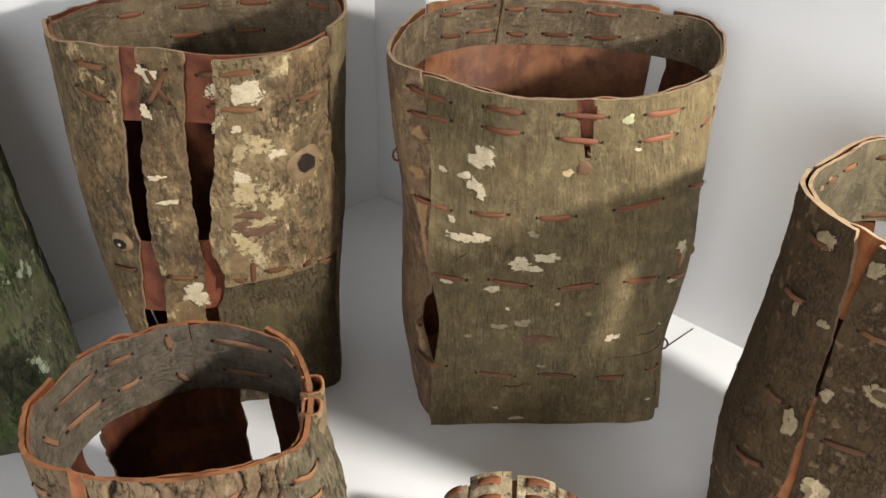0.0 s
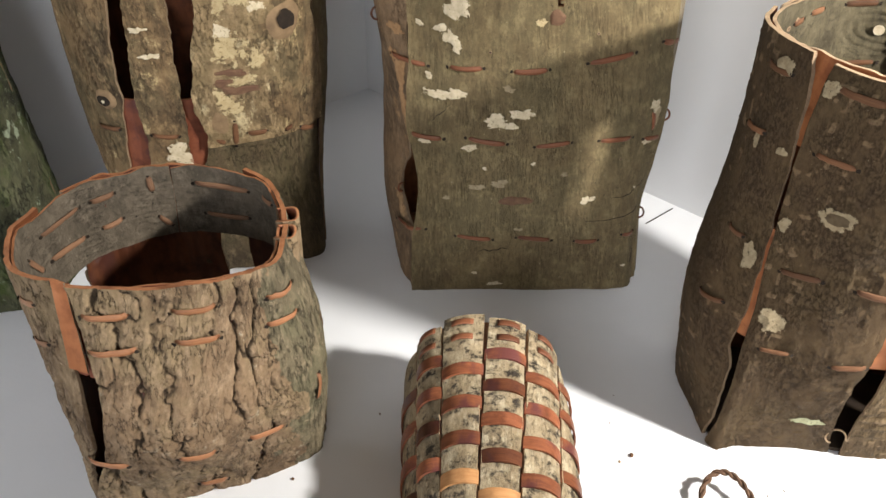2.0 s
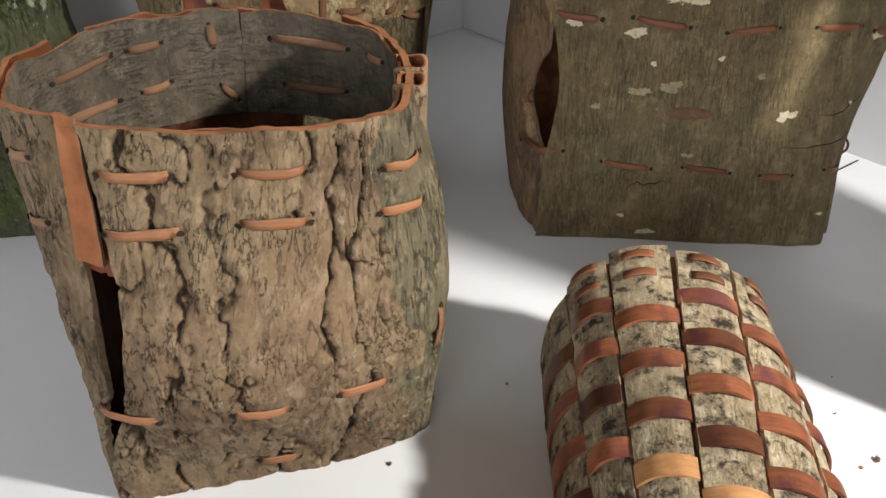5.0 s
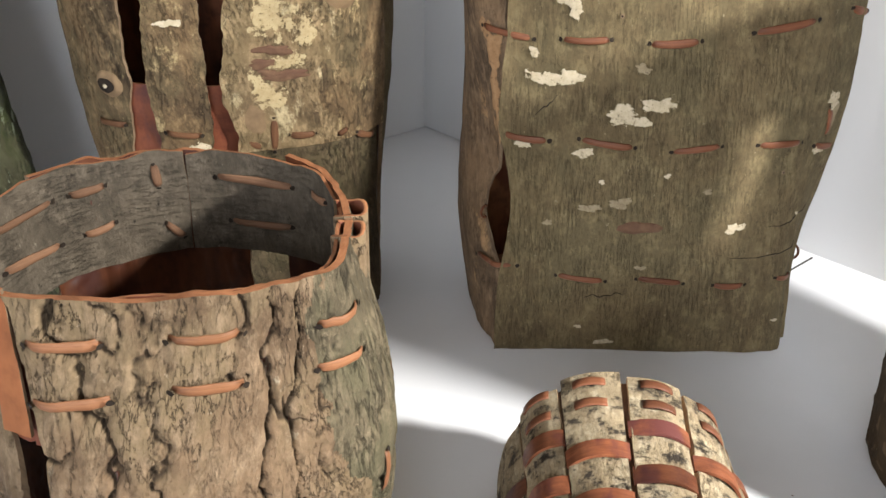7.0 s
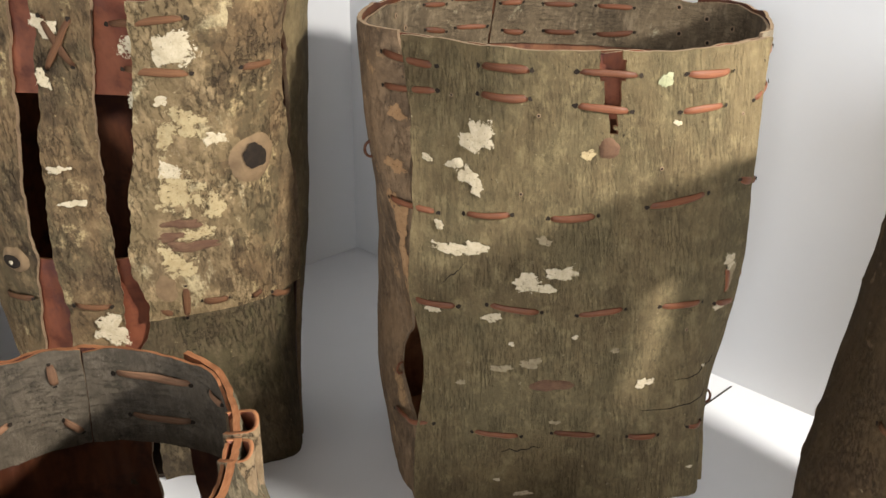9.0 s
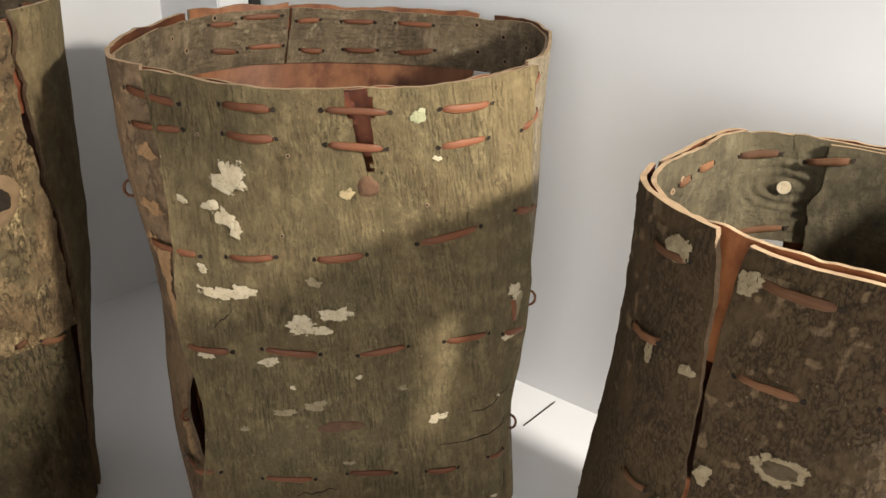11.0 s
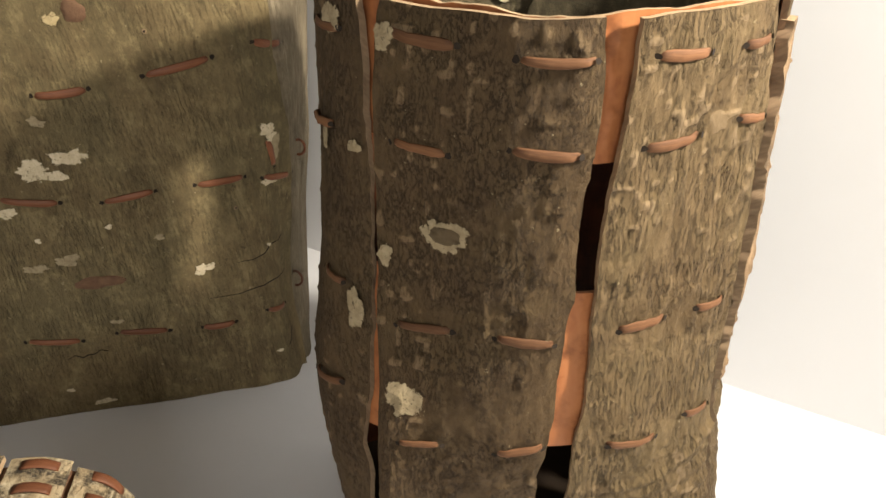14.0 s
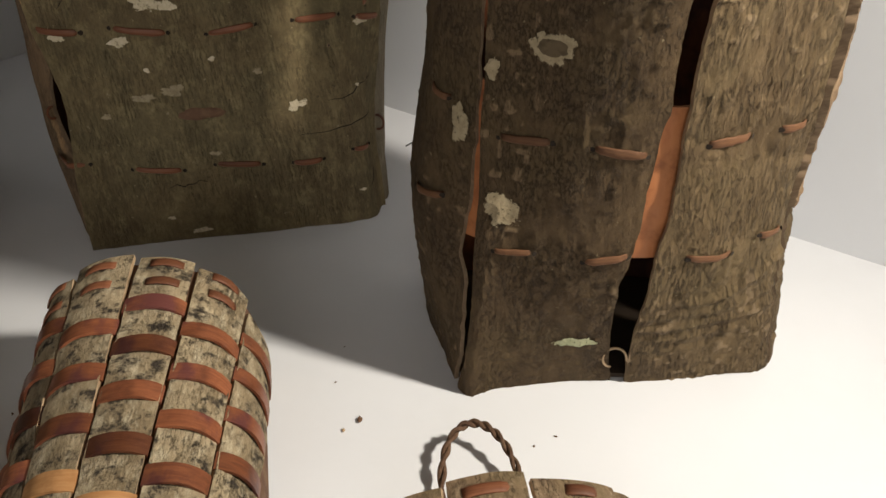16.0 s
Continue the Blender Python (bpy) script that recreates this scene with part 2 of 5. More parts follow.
STRAP_PALE = grained("pale_bark_strap", (0.36, 0.17, 0.065), (0.43, 0.225, 0.095), (60, 500), 0.45, 0.25, spread=0.2)
EDGE = grained("weathered_edge", (0.190, 0.125, 0.075), (0.27, 0.185, 0.11), (200, 600), 0.85, 0.4)
STRAP = grained("polished_bark_strap", (0.125, 0.040, 0.019), (0.195, 0.068, 0.030), (60, 500), 0.4, 0.25, spread=0.75, stains=(0.080, 0.026, 0.022))
# near-black that stands in for the shade inside holes
HOLE = painted("awl_hole_dark", (0.018, 0.012, 0.008), (0.03, 0.02, 0.012), 200, 0.9)
LICHEN = crust("cream_lichen", (0.62, 0.52, 0.36), (0.48, 0.39, 0.25), 0.72, 1.5)
DULL = crust("dull_lichen", (0.34, 0.27, 0.165), (0.235, 0.18, 0.105))
YELLOW = crust("yellow_lichen", (0.46, 0.36, 0.195), (0.36, 0.265, 0.135), 0.46, 3.2)
PEELED = crust("peeled_tan_bark", (0.40, 0.235, 0.115), (0.30, 0.170, 0.08), 0.7, 1.6)
GREENISH = crust("green_lichen", (0.42, 0.41, 0.25), (0.30, 0.30, 0.17))
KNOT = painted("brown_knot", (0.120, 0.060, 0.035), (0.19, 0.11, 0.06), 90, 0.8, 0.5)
KNOT_PALE = painted("tan_knot", (0.26, 0.17, 0.09), (0.17, 0.11, 0.06), 90, 0.8, 0.5)
KNOT_OLIVE = painted("olive_knot", (0.110, 0.078, 0.042), (0.075, 0.052, 0.030), 90, 0.85, 0.5)
BASE_DARK = painted("dark_base_bark", (0.030, 0.020, 0.013), (0.055, 0.034, 0.020), 40, 0.8, 0.4)
LACE_BRIGHT = grained("light_bark_lace", (0.235, 0.096, 0.043), (0.315, 0.148, 0.070), (400, 60), 0.5, 0.3, spread=0.25)
STRAW = grained("straw", (0.58, 0.44, 0.24), (0.66, 0.53, 0.32), (300, 40), 0.6, 0.3, spread=0.15)
TWINE = painted("dark_twine", (0.105, 0.055, 0.032), (0.17, 0.10, 0.06), 300, 0.8, 0.5)


# ---- building tools ----
def part(name, mesh, materials, parent=None, label=""):
    """One mesh object under a thing; the mesh is in world places."""
    ob = new(name, mesh)
    for m in materials:
        mesh.materials.append(m)
    if parent:
        ob.parent = parent
        if parent.parent is None:
            ob.matrix_parent_inverse = Matrix.Translation(-parent.location)
    if label:
        ob["label"] = label
    return ob


def thing(name, place, label, category, group=""):
    ob = new(name)
    ob.location = place
    ob.empty_display_size = 0.02
    return tagged(ob, label, category, group)


def mesh_of(name, verts, faces, mats=None, uvs=None, relief=None, flat=False):
    me = bpy.data.meshes.new(name)
    me.from_pydata([tuple(v) for v in verts], [], faces)
    if mats is not None:
        me.polygons.foreach_set("material_index", np.asarray(mats, np.int32))
    if uvs is not None:
        layer = me.uv_layers.new(name="UVMap")
        idx = np.zeros(len(me.loops), np.int32)
        me.loops.foreach_get("vertex_index", idx)
        layer.data.foreach_set("uv", np.asarray(uvs, np.float32)[idx].ravel())
    if relief is not None:
        at = me.attributes.new("relief", "FLOAT", "POINT")
        at.data.foreach_set("value", np.asarray(relief, np.float32))
    if not flat:
        me.polygons.foreach_set("use_smooth", np.ones(len(me.polygons), bool))
    me.update()
    return me


def box(name, lo, hi, material, turn=0.0, origin=(0, 0), bevel=0.0):
    """A box given in a frame that is turned about z and set at origin."""
    bm = bmesh.new()
    bmesh.ops.create_cube(bm, size=1.0)
    for v in bm.verts:
        v.co = Vector([(a + b) / 2 + c * (b - a) for a, b, c in zip(lo, hi, v.co)])
    if bevel:
        bmesh.ops.bevel(bm, geom=bm.edges[:], offset=bevel, segments=2, affect="EDGES")
    bm.transform(Matrix.Translation((*origin, 0)) @ Matrix.Rotation(turn, 4, "Z"))
    me = bpy.data.meshes.new(name)
    bm.to_mesh(me)
    bm.free()
    me.materials.append(material)
    return new(name, me)


def lattice(ix, iy, seed):
    h = (ix * 374761393 + iy * 668265263 + seed * 974634777) & 0x7FFFFFFF
    h = ((h ^ (h >> 13)) * 1274126177) & 0x7FFFFFFF
    return ((h ^ (h >> 16)) & 0xFFFF) / 32767.5 - 1.0


def vnoise(x, y, seed=0):
    """Smooth noise in -1..1 for arrays."""
    x, y = np.broadcast_arrays(np.asarray(x, float), np.asarray(y, float))
    ix, iy = np.floor(x).astype(np.int64), np.floor(y).astype(np.int64)
    fx, fy = x - ix, y - iy
    fx, fy = fx * fx * (3 - 2 * fx), fy * fy * (3 - 2 * fy)
    a, b = lattice(ix, iy, seed), lattice(ix + 1, iy, seed)
    c, d = lattice(ix, iy + 1, seed), lattice(ix + 1, iy + 1, seed)
    return (a * (1 - fx) + b * fx) * (1 - fy) + (c * (1 - fx) + d * fx) * fy


def fbm(x, y, seed=0, octaves=4):
    total, amp = 0, 1.0
    for k in range(octaves):
        total = total + amp * vnoise(x * 2**k, y * 2**k, seed + k)
        amp *= 0.5
    return total


# basket forms: closed outlines at several heights, control points in the same order round the basket
FORMS = {}


def ring(form, height, *corners):
    """One outline of a basket at a height: twelve (x, y) corners of a smooth closed curve."""
    FORMS.setdefault(form, []).append((height, list(corners)))


ring("C", 0.000, (0.073, 0.728), (0.086, 0.701), (0.097, 0.691), (0.154, 0.701), (0.218, 0.711), (0.271, 0.721), (0.280, 0.737), (0.289, 0.763), (0.275, 0.838), (0.195, 0.844), (0.103, 0.826), (0.061, 0.795))
ring("C", 0.065, (0.061, 0.739), (0.084, 0.708), (0.096, 0.695), (0.151, 0.698), (0.213, 0.708), (0.264, 0.721), (0.276, 0.742), (0.285, 0.778), (0.280, 0.845), (0.200, 0.859), (0.104, 0.841), (0.053, 0.804))
ring("C", 0.140, (0.057, 0.753), (0.079, 0.716), (0.092, 0.698), (0.148, 0.694), (0.206, 0.701), (0.256, 0.717), (0.283, 0.742), (0.290, 0.789), (0.286, 0.853), (0.205, 0.876), (0.107, 0.860), (0.055, 0.818))
ring("C", 0.215, (0.053, 0.763), (0.065, 0.719), (0.090, 0.701), (0.144, 0.689), (0.198, 0.693), (0.248, 0.707), (0.282, 0.737), (0.294, 0.791), (0.290, 0.862), (0.211, 0.894), (0.113, 0.884), (0.058, 0.838))
ring("C", 0.300, (0.046, 0.772), (0.056, 0.725), (0.088, 0.703), (0.137, 0.676), (0.188, 0.677), (0.235, 0.693), (0.274, 0.734), (0.296, 0.795), (0.294, 0.874), (0.218, 0.916), (0.120, 0.915), (0.059, 0.863))
ring("R", 0.000, (0.311, 0.620), (0.319, 0.577), (0.328, 0.546), (0.345, 0.549), (0.387, 0.552), (0.425, 0.549), (0.468, 0.553), (0.499, 0.561), (0.512, 0.600), (0.480, 0.635), (0.400, 0.651), (0.325, 0.654))
ring("R", 0.090, (0.303, 0.623), (0.307, 0.579), (0.329, 0.550), (0.347, 0.543), (0.381, 0.533), (0.418, 0.531), (0.455, 0.542), (0.487, 0.563), (0.504, 0.607), (0.472, 0.647), (0.398, 0.667), (0.323, 0.658))
ring("R", 0.180, (0.312, 0.622), (0.311, 0.588), (0.325, 0.566), (0.348, 0.551), (0.376, 0.533), (0.410, 0.529), (0.448, 0.540), (0.486, 0.561), (0.501, 0.614), (0.468, 0.659), (0.395, 0.683), (0.331, 0.665))
ring("R", 0.277, (0.313, 0.624), (0.316, 0.589), (0.330, 0.565), (0.348, 0.544), (0.375, 0.525), (0.407, 0.520), (0.447, 0.533), (0.485, 0.561), (0.494, 0.611), (0.465, 0.663), (0.387, 0.702), (0.335, 0.659))
ring("L", 0.000, (-0.148, 0.730), (-0.153, 0.700), (-0.140, 0.679), (-0.107, 0.681), (-0.070, 0.693), (-0.034, 0.708), (-0.009, 0.722), (-0.000, 0.735), (-0.007, 0.764), (-0.036, 0.798), (-0.082, 0.799), (-0.138, 0.765))
ring("L", 0.150, (-0.179, 0.730), (-0.181, 0.698), (-0.153, 0.672), (-0.113, 0.667), (-0.077, 0.680), (-0.045, 0.696), (-0.023, 0.710), (-0.010, 0.727), (0.001, 0.767), (-0.016, 0.815), (-0.078, 0.814), (-0.156, 0.776))
ring("L", 0.321, (-0.188, 0.719), (-0.178, 0.691), (-0.158, 0.670), (-0.127, 0.665), (-0.088, 0.663), (-0.050, 0.657), (-0.016, 0.665), (0.008, 0.705), (0.014, 0.767), (-0.017, 0.824), (-0.098, 0.822), (-0.166, 0.776))
ring("F", 0.000, (-0.083, 0.492), (-0.080, 0.459), (-0.066, 0.431), (-0.037, 0.441), (-0.006, 0.456), (0.023, 0.471), (0.054, 0.495), (0.056, 0.513), (0.048, 0.545), (0.012, 0.575), (-0.041, 0.570), (-0.075, 0.530))
ring("F", 0.090, (-0.097, 0.491), (-0.083, 0.449), (-0.060, 0.425), (-0.030, 0.417), (0.003, 0.423), (0.034, 0.447), (0.057, 0.478), (0.062, 0.508), (0.050, 0.546), (0.009, 0.574), (-0.048, 0.572), (-0.089, 0.533))
ring("F", 0.173, (-0.111, 0.495), (-0.096, 0.458), (-0.072, 0.445), (-0.035, 0.445), (0.002, 0.451), (0.030, 0.465), (0.048, 0.479), (0.047, 0.505), (0.036, 0.541), (0.008, 0.574), (-0.050, 0.580), (-0.099, 0.546))
ring("G", 0.000, (-0.330, 0.650), (-0.325, 0.625), (-0.305, 0.605), (-0.280, 0.600), (-0.255, 0.604), (-0.226, 0.615), (-0.212, 0.635), (-0.207, 0.660), (-0.215, 0.700), (-0.250, 0.715), (-0.295, 0.715), (-0.325, 0.690))
ring("G", 0.300, (-0.395, 0.655), (-0.385, 0.625), (-0.360, 0.605), (-0.330, 0.597), (-0.300, 0.602), (-0.273, 0.617), (-0.259, 0.640), (-0.255, 0.670), (-0.265, 0.715), (-0.300, 0.732), (-0.350, 0.730), (-0.387, 0.700))


def crom(p0, p1, p2, p3, f):
    return p1 + 0.5 * f * (p2 - p0 + f * (2 * p0 - 5 * p1 + 4 * p2 - p3 + f * (3 * (p1 - p2) + p3 - p0)))


def outline(points, s):
    """Place on a closed smooth curve; s counts control points."""
    p = np.array(points, float)
    s = np.asarray(s, float)
    i = np.floor(s).astype(int)
    f = (s - i)[..., None]
    return crom(p[(i - 1) % 12], p[i % 12], p[(i + 1) % 12], p[(i + 2) % 12], f)


def surface(form, s, z):
    """Points of a basket's wall at s round it and height z (arrays)."""
    levels = FORMS[form]
    s, z = np.broadcast_arrays(np.asarray(s, float), np.asarray(z, float))
    zs = [lv[0] for lv in levels]
    rings = [outline(lv[1], s) for lv in levels]
    xy = np.zeros(s.shape + (2,))
    for k in range(len(levels) - 1):
        last = k == len(levels) - 2
        m = (z >= zs[k] if k else z > -9) & (z < zs[k + 1] if not last else z < 99)
        f = ((z - zs[k]) / (zs[k + 1] - zs[k]))[..., None]
        a = rings[max(k - 1, 0)] if k else 2 * rings[0] - rings[1]
        d = rings[k + 2] if not last else 2 * rings[k + 1] - rings[k]
        xy = np.where(m[..., None], crom(a, rings[k], rings[k + 1], d, f), xy)
    return np.concatenate([xy, z[..., None]], -1)


def outward(form, s, z):
    a, b = surface(form, np.asarray(s) - 0.03, z), surface(form, np.asarray(s) + 0.03, z)
    t = b - a
    n = np.stack([t[..., 1], -t[..., 0], 0 * t[..., 0]], -1)
    return n / np.maximum(np.linalg.norm(n, axis=-1, keepdims=True), 1e-9)


def girth(form):
    """Length along the wall, by s, at half height."""
    h = FORMS[form][-1][0]
    s = np.linspace(-4, 16, 2001)
    p = surface(form, s, np.full_like(s, h * 0.6))
    d = np.concatenate([[0], np.cumsum(np.linalg.norm(np.diff(p, axis=0), axis=1))])
    return s, d


GIRTH = {k: girth(k) for k in FORMS}


def along(form, s):
    return np.interp(s, *GIRTH[form])


def relief(form, s, z):
    """Height of the bark's own relief, in metres, and how deep in a furrow (0 to 1)."""
    u = along(form, s)
    wave = 0.0011 * fbm(u * 22, z * 12, 3, 3)
    if form == "F":
        # upright furrows about 15 mm apart, wandering and broken, with shallower cross cracks; the flank is smoother
        warp = 0.85 * fbm(u * 24, z * 9, 17, 2) + 0.26 * fbm(u * 110, z * 80, 44, 4)
        ph = u / 0.0200 + warp
        d = np.abs(ph - np.floor(ph) - 0.5) * 2
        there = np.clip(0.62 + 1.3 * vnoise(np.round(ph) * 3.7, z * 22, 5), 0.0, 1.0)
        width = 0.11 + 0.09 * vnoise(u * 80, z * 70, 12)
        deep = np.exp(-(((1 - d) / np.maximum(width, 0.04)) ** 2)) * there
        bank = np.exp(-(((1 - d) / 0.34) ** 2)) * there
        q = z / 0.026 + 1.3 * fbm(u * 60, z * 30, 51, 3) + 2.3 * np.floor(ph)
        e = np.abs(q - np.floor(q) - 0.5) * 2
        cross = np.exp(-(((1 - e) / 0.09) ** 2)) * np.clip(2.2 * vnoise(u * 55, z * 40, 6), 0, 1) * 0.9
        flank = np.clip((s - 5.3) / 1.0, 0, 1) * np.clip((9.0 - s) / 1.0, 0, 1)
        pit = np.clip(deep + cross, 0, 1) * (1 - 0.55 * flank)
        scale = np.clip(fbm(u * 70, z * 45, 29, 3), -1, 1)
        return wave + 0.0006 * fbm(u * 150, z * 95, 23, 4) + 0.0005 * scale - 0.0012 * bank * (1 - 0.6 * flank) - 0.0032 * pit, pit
    if form == "R":
        g = vnoise(u * 290, z * 230, 31)
        wart = np.clip((g - 0.50) / 0.25, 0, 1)
        ribs = np.clip((s - 4.7) / 0.3, 0, 1) * np.clip((7.1 - s) / 0.3, 0, 1)
        bank = np.clip((s - 3.7) / 0.6, 0, 1)
        fiss = np.abs(fbm(u * 190 + 0.5 * vnoise(u * 60, z * 60, 14), z * 34, 91, 2))
        fiss = np.clip(1 - fiss / 0.22, 0, 1)
        bumps = wart * (0.0007 + 0.0002 * bank) + (0.25 + 0.75 * ribs) * 0.0005 * fbm(u * 300, z * 55, 91, 2) - (0.12 + 0.88 * np.maximum(ribs, 0.65 * bank)) * 0.0008 * fiss
        folds = 0.0007 * np.clip((s - 4.6) / 0.4, 0, 1) * np.exp(-(((z - 0.045) / 0.022) ** 2)) * np.sin(z * 620 + 2.0 * vnoise(u * 40, z * 60, 77))
        ridge = 0.0022 * np.clip((s - 5.2) / 0.8, 0, 1) * np.exp(-(((z - 0.064 - 0.01 * (s - 6)) / 0.003) ** 2))
        rk = np.hypot(((s - 9.78 + 6) % 12 - 6) * 0.036, z - 0.253)
        knot = 0.0040 * np.cos(rk * 1350) * np.exp(-((rk / 0.013) ** 2))
        return wave + bumps + folds + ridge + knot + 0.0003 * fbm(u * 260, z * 80, 33, 3), wart * np.clip(0.3 + 1.2 * vnoise(u * 30, z * 18, 71), 0, 1)
    if form == "L":
        return wave + 0.00045 * fbm(u * 130, z * 90, 37, 4), 0 * u
    if form == "G":
        return wave * 1.4 + 0.0008 * fbm(u * 140, z * 110, 39, 4), 0 * u
    return wave + 0.00018 * fbm(u * 260, z * 60, 35, 3), 0 * u


def curve_of(edge, z, seed, wobble):
    if np.isscalar(edge):
        return np.full_like(z, edge) + wobble * vnoise(z * 90, 0 * z + seed, seed)
    e = sorted(edge)
    return np.interp(z, [a for a, _ in e], [b for _, b in e]) + wobble * (vnoise(z * 70, 0 * z + seed, seed) + 0.5 * vnoise(z * 260, 0 * z, seed + 1))


def sheet(name, form, left, right, z0, z1, off, thick, materials, parent, step=0.003, wobble=0.02, rise=0.0012, rough=1.0, slots=(), label="", seed=1, curl=0.0, patch=None):
    """A bark sheet that follows a basket's wall between two upright edges: outside, inside and cut edges."""
    span = abs(float(np.mean(along(form, curve_of(right, np.array([z1]), 0, 0)) - along(form, curve_of(left, np.array([z1]), 0, 0)))))
    nu, nz = max(4, int(span / step)), max(4, int((z1 - z0) / step))
    v = np.linspace(0, 1, nz + 1)[:, None] * np.ones((1, nu + 1))
    f = np.linspace(0, 1, nu + 1)[None, :] * np.ones((nz + 1, 1))
    zc = z0 + (z1 - z0) * v[:, 0]
    sl, sr = curve_of(left, zc, seed, wobble), curve_of(right, zc, seed + 7, wobble)
    s = sl[:, None] + (sr - sl)[:, None] * f
    u = along(form, s)
    top = rise * fbm(u * 55, 0 * u + seed, seed + 3, 3)
    foot = 0.5 * rise * fbm(u * 70, 0 * u + seed, seed + 5, 3)
    z = zc[:, None] + top * v**3 + np.maximum(foot, 0) * (1 - v) ** 6
    n = outward(form, s, z)
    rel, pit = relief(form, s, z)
    rel = rel * np.clip((z1 - z) / 0.005, 0.3, 1.0)
    rim = np.minimum(f, 1 - f) * span
    lift = curl * np.exp(-rim / 0.006)
    base = surface(form, s, z)
    outer = base + n * (off + rel * rough + lift)[..., None]
    inner = base + n * (off - thick + 0.4 * rel * rough + lift)[..., None]
    count = (nz + 1) * (nu + 1)
    uv = np.stack([u, z], -1).reshape(-1, 2)
    verts = [outer.reshape(-1, 3), inner.reshape(-1, 3)]
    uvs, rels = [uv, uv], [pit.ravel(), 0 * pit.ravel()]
    faces, mats = [], []
    sm = 0.25 * (s[:-1, :-1] + s[1:, 1:] + s[1:, :-1] + s[:-1, 1:])
    zm = 0.25 * (z[:-1, :-1] + z[1:, 1:] + z[1:, :-1] + z[:-1, 1:])
    keep = np.ones_like(sm, bool)
    tone = (sm + 0.5 * fbm(sm * 3, zm * 45, 61, 4) > patch[0]) * 4 if patch else np.zeros(sm.shape, int)
    for s0, s1, za, zb in slots:
        keep &= ~((sm > s0) & (sm < s1) & (zm > za) & (zm < zb))
    for j in range(nz):
        for i in range(nu):
            if keep[j, i]:
                a = j * (nu + 1) + i
                b, c, d = a + 1, a + nu + 2, a + nu + 1
                faces += [(a, b, c, d), (d + count, c + count, b + count, a + count)]
                mats += [int(tone[j, i]), 1]
    at = 2 * count
    for ids, flip in ((np.arange(nu + 1), 1), (np.arange(nu + 1) + nz * (nu + 1), 0), (np.arange(nz + 1) * (nu + 1), 0), (np.arange(nz + 1) * (nu + 1) + nu, 1)):
        k = len(ids)
        verts += [outer.reshape(-1, 3)[ids], inner.reshape(-1, 3)[ids]]
        uvs += [uv[ids], uv[ids] + 0.003]
        rels += [np.zeros(k), np.zeros(k)]
        for q in range(k - 1):
            fc = (at + q, at + q + 1, at + k + q + 1, at + k + q)
            faces.append(fc[::-1] if flip else fc)
            mats.append(2 if k == nu + 1 else 3)
        at += 2 * k
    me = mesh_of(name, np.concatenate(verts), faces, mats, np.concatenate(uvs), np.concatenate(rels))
    return part(name, me, [*materials, EDGE, *([patch[1]] if patch else [])], parent, label)


def bottom(form, parent, material, z=0.0, inset=0.004):
    s = np.linspace(0, 12, 97)[:-1]
    p = surface(form, s, np.full_like(s, z)) - outward(form, s, np.full_like(s, z)) * inset
    low = p - np.array([0, 0, 0.003])
    c = p.mean(0)
    verts = np.concatenate([p, low, [c, c - np.array([0, 0, 0.003])]])
    k = len(p)
    faces = [(i, (i + 1) % k, 2 * k) for i in range(k)] + [((i + 1) % k + k, i + k, 2 * k + 1) for i in range(k)] + [(i + k, (i + 1) % k + k, (i + 1) % k, i) for i in range(k)]
    part("base", mesh_of("base", verts, faces, None, verts[:, :2], flat=True), [material], parent)


def ribbon(points, normals, width, thick):
    """Verts and faces of a flat lace with rounded sides along points."""
    p, n = np.array(points), np.array(normals)
    t = np.gradient(p, axis=0)
    t /= np.linalg.norm(t, axis=1)[:, None]
    side = np.cross(n, t)
    side /= np.linalg.norm(side, axis=1)[:, None]
    n = np.cross(t, side)
    prof = [(-0.5, 0), (-0.38, 0.42), (0, 0.6), (0.38, 0.42), (0.5, 0), (0.38, -0.42), (-0.38, -0.42)]
    k = len(prof)
    wide = np.broadcast_to(np.asarray(width, float), (len(p),))
    verts = np.concatenate([[p[i] + side[i] * wide[i] * a + n[i] * thick * b for a, b in prof] for i in range(len(p))])
    faces = [(i * k + j, i * k + (j + 1) % k, (i + 1) * k + (j + 1) % k, (i + 1) * k + j) for i in range(len(p) - 1) for j in range(k)]
    faces += [tuple(range(k))[::-1], tuple((len(p) - 1) * k + j for j in range(k))]
    uv = np.concatenate([[(0.004 * j, 0.002 * i) for j in range(k)] for i in range(len(p))])
    return verts, faces, uv


